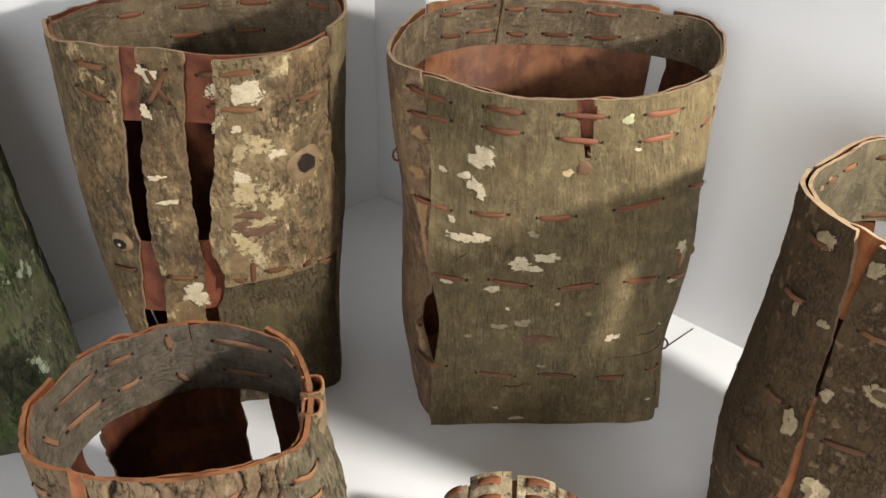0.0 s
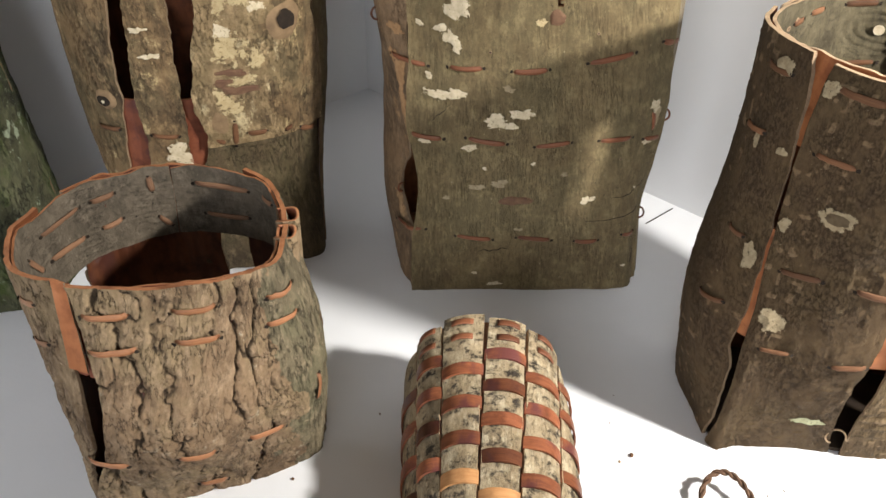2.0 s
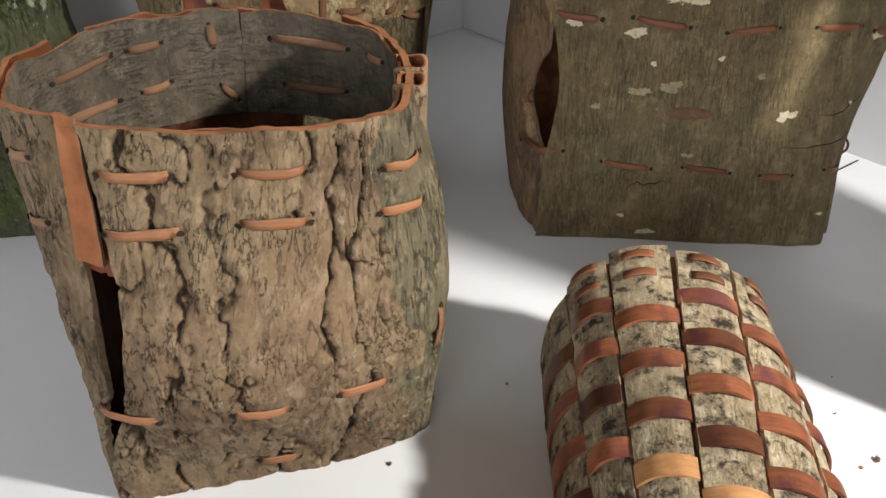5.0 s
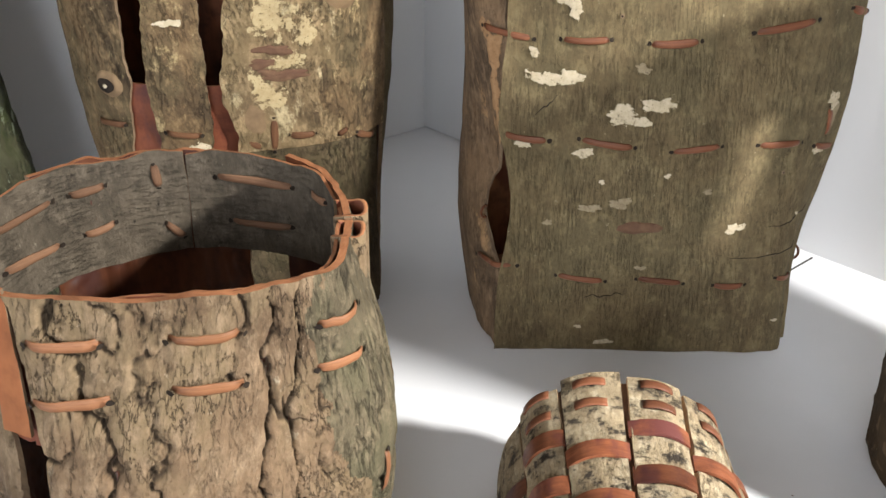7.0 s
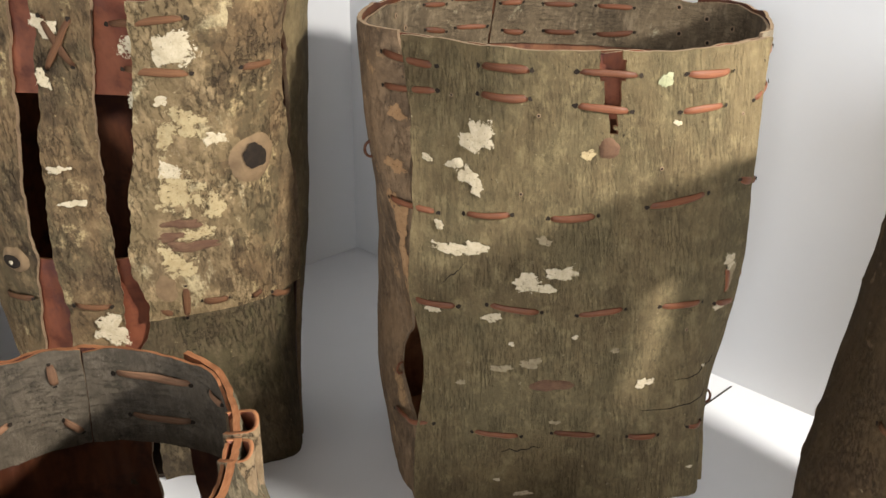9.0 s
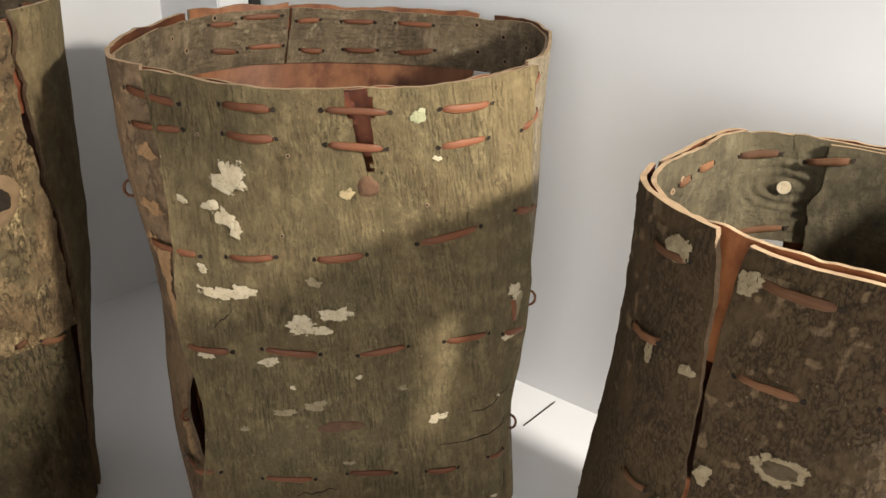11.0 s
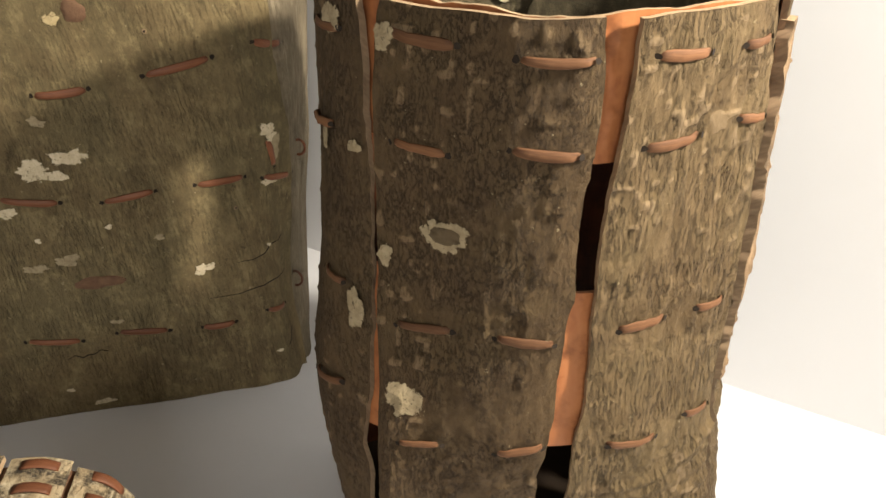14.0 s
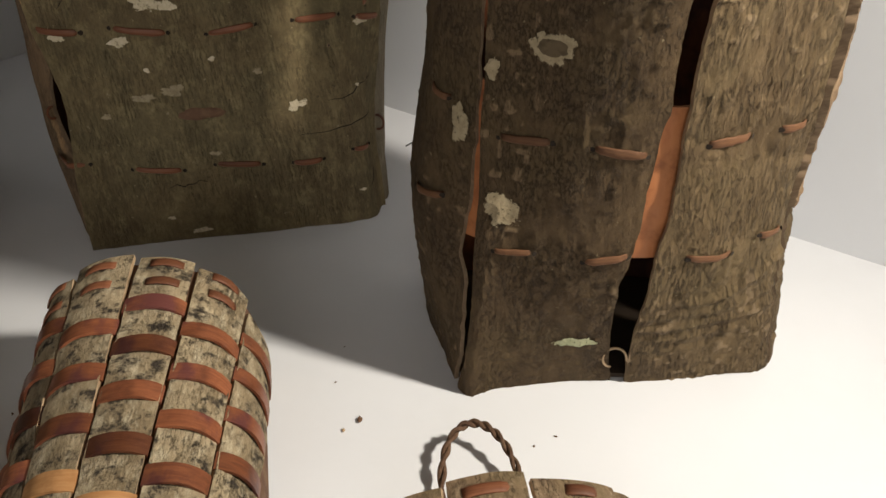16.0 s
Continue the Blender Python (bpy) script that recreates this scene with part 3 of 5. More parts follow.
def lace(form, parent, s1, z1, s2, z2, off=0.0, inside=False, width=0.0040, bulge=0.0006, name="lace", material=None):
    """One stitch: a lace that comes out of one awl hole and goes in at the next."""
    rnd = random.Random(int(s1 * 1000 + z1 * 7000))
    f = np.linspace(0, 1, 9)
    s, z = s1 + (s2 - s1) * f, z1 + (z2 - z1) * f + 0.0006 * np.sin(math.pi * f) * rnd.uniform(-1.5, 0.5)
    n = outward(form, s, z) * (-1 if inside else 1)
    rel = relief(form, s, z)[0] if not inside else 0 * s
    rel = np.maximum(rel, np.linspace(rel[0], rel[-1], 9))
    hump = np.minimum(np.sin(math.pi * f) * 1.9, 1.0)
    height = off + rel + bulge * rnd.uniform(0.7, 1.3) * hump - 0.0012 * (1 - hump)
    p = surface(form, s, z) + n * height[:, None]
    taper = (0.72 + 0.28 * hump) * (1 + 0.08 * np.sin(7 * f + s1))
    verts, faces, uv = ribbon(p, n, width * rnd.uniform(0.85, 1.12) * taper, 0.0010)
    mats = [0] * len(faces)
    # a flat dark disc at each end paints the shade of the awl hole
    ends = []
    for q in (0, -1):
        t = p[1] - p[0] if q == 0 else p[-2] - p[-1]
        t /= np.linalg.norm(t)
        b = np.cross(n[q], t)
        c = surface(form, s[q], z[q]) + n[q] * (off + max(rel[q], rel.max() * 0.5) + 0.0004) - t * 0.0007
        ring = [c + 0.0015 * rnd.uniform(0.7, 1.2) * (math.cos(a) * t + 0.95 * math.sin(a) * b) for a in np.linspace(0, 2 * math.pi, 10)[:-1]]
        k = len(verts) + len(ends)
        ends += ring
        faces.append(tuple(range(k, k + 9)))
        mats.append(1)
    verts = np.concatenate([verts, ends])
    uv = np.concatenate([uv, np.zeros((18, 2))])
    return part(name, mesh_of(name, verts, faces, mats, uv), [material or LACE, HOLE], parent)


def blotch(form, parent, s, z, w, h, material, off=0.0, name="lichen_patch", seed=0, lift=0.0005, ragged=0.35, label=""):
    """A ragged crust that lies on the bark, w by h metres."""
    rnd = random.Random(seed + int(s * 977 + z * 5003))
    u0 = float(along(form, s))
    grid_s, grid_u = GIRTH[form]
    rings, spokes = 5, 44
    ph = [rnd.uniform(0, 6.28) for _ in range(5)]
    ss, zz, rr = [s], [z], [0.0]
    for r in range(1, rings + 1):
        for k in range(spokes):
            a = 2 * math.pi * k / spokes
            wob = 1 + ragged * (0.34 * math.sin(2 * a + ph[0]) + 0.22 * math.sin(3 * a + ph[1]) + 0.18 * math.sin(5 * a + ph[2]) + 0.12 * math.sin(7 * a + ph[3]) + 0.07 * math.sin(11 * a + ph[4]))
            f = r / rings
            ss.append(np.interp(u0 + 0.56 * w * f * wob * math.cos(a), grid_u, grid_s))
            zz.append(z + 0.56 * h * f * wob * math.sin(a))
            rr.append(f)
    ss, zz, rr = np.array(ss), np.array(zz), np.array(rr)
    n = outward(form, ss, zz)
    p = surface(form, ss, zz) + n * (off + relief(form, ss, zz)[0] + lift * (1 - rr**4) - 0.0002 * (rr > 0.99))[:, None]
    faces = [(0, 1 + k, 1 + (k + 1) % spokes) for k in range(spokes)]
    for r in range(rings - 1):
        a, b = 1 + r * spokes, 1 + (r + 1) * spokes
        faces += [(a + k, b + k, b + (k + 1) % spokes, a + (k + 1) % spokes) for k in range(spokes)]
    return part(name, mesh_of(name, p, faces, relief=rr), [material], parent, label)


def split(form, parent, s1, z1, s2, z2, off, width=0.0005):
    """A thin dark split that runs across the bark, tapering to both ends."""
    f = np.linspace(0, 1, 15)
    s, z = s1 + (s2 - s1) * f, z1 + (z2 - z1) * f
    z = z + 0.0016 * fbm(f * 5 + s1, 0 * f + z1 * 90, 8, 2)
    n = outward(form, s, z)
    p = surface(form, s, z) + n * (off + relief(form, s, z)[0] - 0.0002)[:, None]
    v, fc, uv = ribbon(p, n, width * (0.15 + np.sin(math.pi * f) * (1 + 0.4 * vnoise(f * 9, 0 * f, 4))), 0.0007)
    part("bark_split", mesh_of("bark_split", v, fc, None, uv), [HOLE], parent)


def awl_hole(form, parent, s, z, off=0.0, inside=False, r=0.0014):
    """An empty awl hole: its shade painted as a dark disc, its rim a little raised."""
    n = outward(form, s, z) * (-1 if inside else 1)
    side = np.cross(n, [0, 0, 1.0])
    side /= np.linalg.norm(side)
    up = np.cross(side, n)
    rel = 0.0 if inside else float(relief(form, np.array(s), np.array(z))[0])
    c = surface(form, s, z) + n * (off + rel)
    v = [c + n * h + k * r * (math.cos(a) * side + math.sin(a) * up) for k, h in ((1.7, 0.0), (1.15, 0.0007), (0.9, 0.0002)) for a in np.linspace(0, 2 * math.pi, 11)[:-1]]
    f = [(j * 10 + i, j * 10 + (i + 1) % 10, j * 10 + 10 + (i + 1) % 10, j * 10 + 10 + i) for j in range(2) for i in range(10)] + [tuple(range(20, 30))]
    part("awl_hole", mesh_of("awl_hole", v, f, [0] * 20 + [1]), [EDGE, HOLE], parent)


def tube(points, radius, sides=8, twist=0.0, lobes=0.0):
    """Verts and faces of a round bar along points; twist and lobes give it strands."""
    p = np.array(points, float)
    t = np.gradient(p, axis=0)
    t /= np.linalg.norm(t, axis=1)[:, None]
    ref = np.array([0.12, 0.2, 1.0])
    a = np.cross(t, ref)
    a /= np.linalg.norm(a, axis=1)[:, None]
    b = np.cross(a, t)
    rad = np.broadcast_to(np.asarray(radius, float), (len(p),))
    verts = []
    for i in range(len(p)):
        for k in range(sides):
            q = 2 * math.pi * k / sides
            r = rad[i] * (1 + lobes * math.cos(2 * q + twist * i))
            verts.append(p[i] + r * (math.cos(q) * a[i] + math.sin(q) * b[i]))
    faces = [(i * sides + k, i * sides + (k + 1) % sides, (i + 1) * sides + (k + 1) % sides, (i + 1) * sides + k) for i in range(len(p) - 1) for k in range(sides)]
    faces += [tuple(range(sides))[::-1], tuple((len(p) - 1) * sides + k for k in range(sides))]
    uv = [(0.003 * k, 0.004 * i) for i in range(len(p)) for k in range(sides)]
    return np.array(verts), faces, np.array(uv)


# ---- the place: a white corner with a display board, in a plain room ----
FOOT = -0.003                             # the board's top, on which all stands
TURN = math.atan2(-0.612, 0.791)          # along the back panel
CORNER = (-0.012, 1.141)
board = tagged(box("display_board", (-0.012, -1.40, FOOT - 0.025), (1.40, 0.0, FOOT), WHITE, TURN, CORNER, 0.002), "white painted display board under the baskets", "board", kind="structure")
left_wall = tagged(box("wall_west", (-0.03, -1.40, FOOT), (0.0, 0.012, 0.75), WALL, TURN, (-0.006, 1.127)), kind="structure")
right_wall = tagged(box("wall_north", (-0.03, 0.0, FOOT - 0.025), (1.45, 0.03, 0.75), WALL, TURN, (-0.006, 1.1310)), kind="structure")
panel = tagged(box("wall_panel", (-0.002, -0.046, FOOT), (0.087, -0.002, 0.74), WALL, TURN, (-0.006, 1.1310), 0.0015), kind="structure")
strip = tagged(box("wall_joint", (0.0875, -0.012, FOOT), (0.0905, -0.0005, 0.74), GAP, TURN, (-0.006, 1.1310)), kind="structure")
joint = tagged(box("board_joint", (-0.022, -0.0006, FOOT), (0.022, 0.0006, FOOT + 0.0005), GAP, math.radians(48.7), (0.3170, 0.8445)), kind="structure")


def room():
    x0, x1, y0, y1, z0, z1 = -2.4, 2.5, -2.6, 2.0, -0.78, 1.95
    w = 0.12
    tagged(box("room_floor", (x0, y0, z0 - w), (x1, y1, z0), BOARDS), kind="structure")
    tagged(box("ceiling", (x0, y0, z1), (x1, y1, z1 + w), ROOM), kind="structure")
    tagged(box("wall_2", (x0, y1, z0), (x1, y1 + w, z1), ROOM), kind="structure")
    tagged(box("wall_1", (x1, y0 - w, z0), (x1 + w, y1 + w, z1), ROOM), kind="structure")
    tagged(box("wall_3", (x0 - w, y0 - w, z0), (x0, y1 + w, z1), ROOM), kind="structure")
    xa, xb, za, zb = -1.20, 0.80, 0.05, 1.55
    for n, lo, hi in (("wall_4", (x0, y0 - w, z0), (x1, y0, za)), ("wall_5", (x0, y0 - w, za), (xa, y0, z1)), ("wall_6", (xb, y0 - w, za), (x1, y0, z1)), ("wall_7", (xa, y0 - w, zb), (xb, y0, z1))):
        tagged(box(n, lo, hi, ROOM), kind="structure")
    # legs carry the display board
    for k, (a, b) in enumerate(((0.06, -1.34), (1.34, -1.34), (0.06, -0.06), (1.34, -0.06))):
        tagged(box("board_leg", (a - 0.025, b - 0.025, z0), (a + 0.025, b + 0.025, FOOT - 0.025), WHITE, TURN, CORNER), "white square wooden leg under the display board", "leg", "board legs")


room()


# ---- the baskets ----
def host(sheets, s):
    """The sheet of a basket that carries place s, from (first s, last s, sheet)."""
    for a, b, ob in sheets:
        if a <= s <= b:
            return ob
    return sheets[0][2]


def stitches(form, sheets, rows, off=0.0, inside=False, material=None):
    for s1, z1, s2, z2 in rows:
        lace(form, host(sheets, (s1 + s2) / 2), s1, z1, s2, z2, off, inside, material=material)


def tall_grey_basket():
    t = thing("bark_basket", (0.18, 0.77, FOOT), "tall grey bark basket with orange laces, standing on white board", "basket", "bark baskets")
    m = [C_BARK, TAN_IN, CUT]
    seam = [(0, 1.80), (.022, 1.80), (.050, 1.84), (.074, 1.96), (.091, 2.04), (.106, 2.06), (.118, 2.03), (.132, 1.98), (.147, 1.86), (.175, 1.91), (.202, 1.98), (.237, 2.00), (.270, 1.97), (.302, 1.83)]
    seam_left = [(0, 1.68), (.018, 1.60), (.050, 1.30), (.060, 0.95), (.078, 0.72), (.098, 0.74), (.110, 0.92), (.128, 1.45), (.144, 1.76), (.175, 1.82), (.202, 1.87), (.237, 1.89), (.270, 1.86), (.302, 1.74)]
    right = [(0, 6.20), (.027, 6.11), (.041, 6.06), (.059, 6.0), (.093, 6.02), (.119, 5.95), (.163, 5.94), (.187, 5.90), (.212, 5.89), (.248, 5.94), (.263, 5.97), (.286, 6.08), (.302, 6.12)]
    front = sheet("front_panel", "C", seam, right, FOOT, 0.300, 0.0022, 0.0026, m, t, 0.0022, 0.02, rise=0.0008, slots=[(3.90, 4.14, 0.284, 0.31), (3.92, 4.10, 0.270, 0.285), (3.97, 4.05, 0.257, 0.271)], curl=0.0020, label="lichen-spotted grey bark")
    left = sheet("left_panel", "C", -0.95, seam_left, FOOT, 0.302, -0.0004, 0.0026, [C_SIDE, RUST_SHADE_IN, CUT], t, 0.0022, 0.04, seed=4, rough=1.6, curl=-0.0008, label="tan peeling bark")
    # inner face in the darker bark: shade on this side put into colour
    flank = sheet("right_panel", "C", [(a, b + (0.07 if 0.15 < a < 0.28 else -0.05)) for a, b in right], 8.40, FOOT, 0.301, -0.0012, 0.0020, [C_FLANK, RUST_SHADE_IN, CUT], t, 0.003, 0.03, seed=9, label="pale grey rolled bark")
    sheet("back_panel", "C", 8.56, 10.03, FOOT, 0.301, 0.0, 0.0026, m, t, 0.003, 0.003, seed=12)
    sheet("back_panel", "C", 10.025, 11.0, FOOT, 0.303, 0.0, 0.0026, m, t, 0.003, 0.003, seed=13)
    rim = sheet("rim_band", "C", -1.98, 10.0, 0.263, 0.2990, -0.0034, 0.0018, [RED, C_IN, CUT], t, 0.003, 0.01, rise=0.001, seed=21, rough=0.5, label="inner rim band, mottled bark facing inward")
    hosts = [(1.9, 6.3, front), (-1, 1.9, left), (6.3, 8.4, flank)]
    bottom("C", t, TAN_IN)
    o = 0.0024
    stitches("C", hosts, [(1.51, 0.289, 2.30, 0.286), (2.76, 0.290, 3.25, 0.290), (3.68, 0.290, 4.29, 0.288), (4.80, 0.288, 5.39, 0.287), (5.99, 0.288, 6.26, 0.294)], o)
    stitches("C", hosts, [(1.51, 0.271, 2.31, 0.273), (2.74, 0.275, 3.22, 0.275), (3.66, 0.272, 4.20, 0.269), (4.73, 0.268, 5.29, 0.269), (5.81, 0.268, 6.22, 0.274)], o)
    stitches("C", hosts, [(1.45, 0.206, 2.28, 0.203), (2.56, 0.205, 3.00, 0.207), (3.37, 0.206, 3.85, 0.208), (4.38, 0.213, 5.07, 0.219), (5.62, 0.223, 6.10, 0.218)], o)
    stitches("C", hosts, [(1.90, 0.146, 2.48, 0.145), (2.77, 0.148, 3.29, 0.145), (3.65, 0.143, 4.14, 0.147), (4.54, 0.147, 5.10, 0.147), (5.38, 0.143, 6.02, 0.138), (5.56, 0.166, 5.62, 0.148)], o)
    stitches("C", hosts, [(0.62, 0.054, 2.15, 0.060), (2.61, 0.055, 3.10, 0.052), (3.42, 0.054, 3.87, 0.051), (4.20, 0.050, 4.54, 0.050), (4.98, 0.054, 5.52, 0.052)], o)
    i = 0.0056
    stitches("C", [(0, 12, rim)], [(10.81, 0.293, 10.53, 0.292), (10.46, 0.295, 10.09, 0.295), (9.95, 0.291, 9.76, 0.292), (9.60, 0.291, 9.37, 0.291), (9.21, 0.291, 8.91, 0.291)], i, True)
    stitches("C", [(0, 12, rim)], [(10.77, 0.276, 10.50, 0.273), (10.39, 0.275, 10.06, 0.275), (9.90, 0.272, 9.72, 0.271), (9.57, 0.272, 9.33, 0.272), (9.19, 0.271, 8.88, 0.274)], i, True)
    for s, z, w, h in ((2.70, .251, .023, .020), (2.59, .228, .013, .014), (2.48, .234, .010, .008), (2.68, .222, .010, .011), (2.17, .235, .008, .006), (2.42, .182, .022, .011), (2.66, .184, .020, .009), (3.16, .164, .022, .013), (3.50, .171, .018, .012), (3.34, .161, .010, .008), (2.81, .140, .011, .009), (4.38, .092, .011, .007), (4.32, .089, .006, .006), (3.13, .004, .012, .005), (2.85, .016, .006, .003), (3.63, .127, .004, .004), (5.50, .140, .012, .008), (5.60, .170, .014, .012), (2.2, .142, .010, .008), (2.3, .196, .008, .006), (4.7, .262, .005, .004), (5.3, .098, .004, .003), (3.0, .122, .004, .003), (5.05, .022, .006, .003)):
        blotch("C", host(hosts, s), s, z, w, h, LICHEN, o, ragged=0.6)
    for s, z, w, h in ((3.32, .192, .009, .006), (3.45, .062, .006, .004), (2.50, .092, .006, .004), (4.05, .117, .006, .004), (5.66, .160, .010, .018), (2.9, .104, .012, .006), (3.2, .108, .014, .007)):
        blotch("C", host(hosts, s), s, z, w, h, DULL, o, ragged=0.6)
    blotch("C", host(hosts, 4.56), 4.56, .285, .010, .008, GREENISH, o)
    blotch("C", host(hosts, 3.77), 3.77, .244, .014, .011, YELLOW, o)
    for s, z, w, h in ((3.98, .248, .011, .010), (3.40, .091, .021, .008)):
        blotch("C", host(hosts, s), s, z, w, h, KNOT, o, "knot", ragged=0.25, lift=0.001)
    for s, z, w, h in ((1.70, .256, .010, .011), (1.62, .226, .014, .011), (1.66, .192, .014, .026), (1.62, .168, .013, .026), (1.45, .205, .010, .014)):
        blotch("C", host(hosts, s), s, z, w, h, PEELED, 0.0004, "peeled_patch", ragged=0.6)
    # thin splits across the bark
    for s1, z1, s2, z2 in ((2.32, .158, 2.56, .174), (4.75, .090, 5.70, .100), (4.35, .070, 5.9, .074), (2.9, .040, 3.3, .042), (5.3, .024, 5.8, .030)):
        split("C", front, s1, z1, s2, z2, o)
    for s, z in ((8.55, .294), (8.30, .288), (8.52, .276), (8.26, .272), (8.0, .284), (11.1, .280), (11.3, .290), (10.75, .297)):
        awl_hole("C", rim, s, z, 0.0056, True)
    for s, z in ((3.30, .266), (4.52, .236), (2.46, .272), (5.60, .262), (3.1, .220), (4.9, .128)):
        awl_hole("C", front, s, z, o, r=0.0007)
    # lace ends that stand out at the sides
    for s, z, r in ((0.75, 0.228, 0.0048), (0.8, 0.085, 0.004), (6.45, 0.056, 0.0055), (6.5, 0.146, 0.005)):
        c, n = surface("C", s, z), outward("C", s, z)
        a = np.linspace(-1.9, 1.9, 15)
        p = c + n * (r * 0.15 + r * np.cos(a) * 0.8)[:, None] + np.array([0, 0, 1]) * (r * np.sin(a))[:, None]
        v, f, uv = tube(p, 0.0009, 6)
        part("lace_loop", mesh_of("lace_loop", v, f, None, uv), [LACE], t)


def brown_slit_basket():
    t = thing("bark_basket", (0.405, 0.61, FOOT), "tall olive-brown bark basket with open slits, on white board", "basket", "bark baskets")
    m = [R_BARK, RUST_SHADE_IN, CUT]
    front = sheet("front_panel", "R", [(0, 1.79), (.022, 2.01), (.057, 2.07), (.082, 2.04), (.099, 2.10), (.116, 2.20), (.141, 2.27), (.168, 2.37), (.19, 2.38), (.216, 2.33), (.263, 2.33), (.278, 2.40)], [(0, 4.57), (.02, 4.49), (.053, 4.45), (.077, 4.45), (.091, 4.56), (.11, 4.63), (.132, 4.70), (.153, 4.79), (.172, 4.88), (.208, 4.91), (.223, 4.95), (.25, 4.98), (.277, 4.94)], FOOT, 0.2784, 0.0018, 0.0026, m, t, 0.0013, 0.012, rise=0.0006, curl=-0.0014, label="warty olive-brown bark")
    left = sheet("left_panel", "R", -0.55, [(0, 1.57), (.018, 1.79), (.048, 1.87), (.067, 1.85), (.082, 1.72), (.093, 1.81), (.114, 1.98), (.133, 2.07), (.153, 2.21), (.168, 2.25), (.21, 2.24), (.227, 2.20), (.25, 2.12), (.269, 2.0), (.278, 1.86)], FOOT, 0.2790, 0.0, 0.0026, m, t, 0.0024, 0.03, seed=5)
    flank = sheet("right_panel", "R", [(0, 4.77), (.02, 4.76), (.044, 4.78), (.069, 4.83), (.097, 4.88), (.117, 4.98), (.139, 5.05), (.165, 5.09), (.186, 5.12), (.217, 5.17), (.243, 5.22), (.277, 5.26)], [(0, 7.0), (.108, 7.05), (.138, 7.0), (.164, 6.85), (.205, 6.85), (.225, 6.86), (.256, 6.73), (.277, 6.66)], FOOT, 0.2780, 0.0014, 0.0026, [R_BARK_RIBBED, RUST_SHADE_IN, CUT], t, 0.0011, 0.012, rise=0.0006, seed=8, curl=0.0002, label="warty olive-brown bark")
    sheet("torn_edge", "R", [(.085, 7.08), (.138, 7.04), (.164, 6.93), (.205, 6.93), (.256, 6.82), (.268, 6.78)], [(.085, 7.16), (.12, 7.26), (.14, 7.12), (.16, 7.12), (.18, 7.28), (.22, 7.20), (.268, 7.0)], 0.100, 0.268, 0.0050, 0.0050, [C_SIDE, RED, CUT], t, 0.0014, 0.09, rise=0.003, seed=31, rough=1.0, label="torn curled edge of bark")
    sheet("side_panel", "R", [(0, 7.04), (.12, 7.16), (.2, 7.08), (.277, 6.86)], 8.85, FOOT, 0.276, 0.0022, 0.0026, [R_BARK_RIBBED, RUST_SHADE_IN, CUT], t, 0.0024, 0.05, seed=14)
    sheet("back_strip", "R", 9.70, 10.10, FOOT, 0.188, -0.0030, 0.002, m, t, 0.003, 0.02, seed=18)
    sheet("back_strip", "R", 8.75, 9.02, FOOT, 0.222, -0.0030, 0.002, m, t, 0.003, 0.02, seed=38)
    sheet("back_panel", "R", 8.92, 9.76, FOOT, 0.2778, 0.0, 0.0026, m, t, 0.003, 0.02, seed=15)
    sheet("back_panel", "R", 10.02, 11.24, FOOT, 0.2782, 0.0, 0.0026, m, t, 0.003, 0.02, seed=16)
    rim = sheet("rim_band", "R", -2.30, 9.72, 0.225, 0.2782, -0.0046, 0.0022, [ORANGE_IN, R_IN, CUT], t, 0.0012, 0.01, rise=0.001, seed=24, rough=0.6, label="inner rim band, greenish bark facing inward")
    sheet("rim_flap", "R", 7.6, [(.219, 9.68), (.277, 9.53)], 0.219, 0.2765, -0.0076, 0.0020, [CUT, R_IN, CUT], t, 0.0026, 0.03, rise=0.001, seed=27, rough=0.6, label="overlapping end of the rim band")
    sheet("lower_band", "R", 1.0, 7.6, 0.093, 0.170, -0.0032, 0.0018, [ORANGE_IN, RED, CUT_RED], t, 0.004, 0.01, seed=26, rough=0.4, label="smooth red inner bark behind the slits")
    hosts = [(2.0, 4.9, front), (-1, 2.0, left), (4.9, 7.1, flank)]
    bottom("R", t, BASE_DARK)
    o = 0.0020
    stitches("R", hosts, [(0.91, 0.264, 1.60, 0.264), (2.63, 0.268, 3.51, 0.267), (4.13, 0.265, 4.86, 0.265), (5.43, 0.265, 5.94, 0.264), (6.32, 0.264, 6.62, 0.265)], o, material=LACE_BROWN)
    stitches("R", hosts, [(0.82, 0.225, 1.46, 0.226), (2.67, 0.227, 3.43, 0.227), (4.11, 0.233, 4.81, 0.231), (5.43, 0.232, 6.01, 0.233), (6.42, 0.236, 6.75, 0.234)], o, material=LACE_BROWN)
    stitches("R", hosts, [(1.22, 0.161, 1.66, 0.159), (2.68, 0.148, 3.49, 0.151), (4.01, 0.152, 4.64, 0.150), (5.38, 0.153, 5.92, 0.154), (6.32, 0.154, 6.68, 0.154)], o, material=LACE_BROWN)
    stitches("R", hosts, [(0.88, 0.105, 1.50, 0.111), (2.62, 0.092, 3.34, 0.094), (3.97, 0.093, 4.50, 0.097), (5.27, 0.094, 5.87, 0.092), (6.33, 0.097, 6.78, 0.094)], o, material=LACE_BROWN)
    i = 0.0070
    stitches("R", [(0, 12, rim)], [(10.18, 0.267, 9.80, 0.269), (10.21, 0.228, 9.76, 0.232), (10.71, 0.267, 10.48, 0.267), (11.00, 0.264, 10.81, 0.265)], i, True, material=LACE_BROWN)
    stitches("R", [(0, 12, rim)], [(9.66, 0.267, 9.43, 0.271), (8.18, 0.257, 8.07, 0.269), (8.98, 0.270, 8.80, 0.272)], 0.0098, True, material=LACE_BROWN)
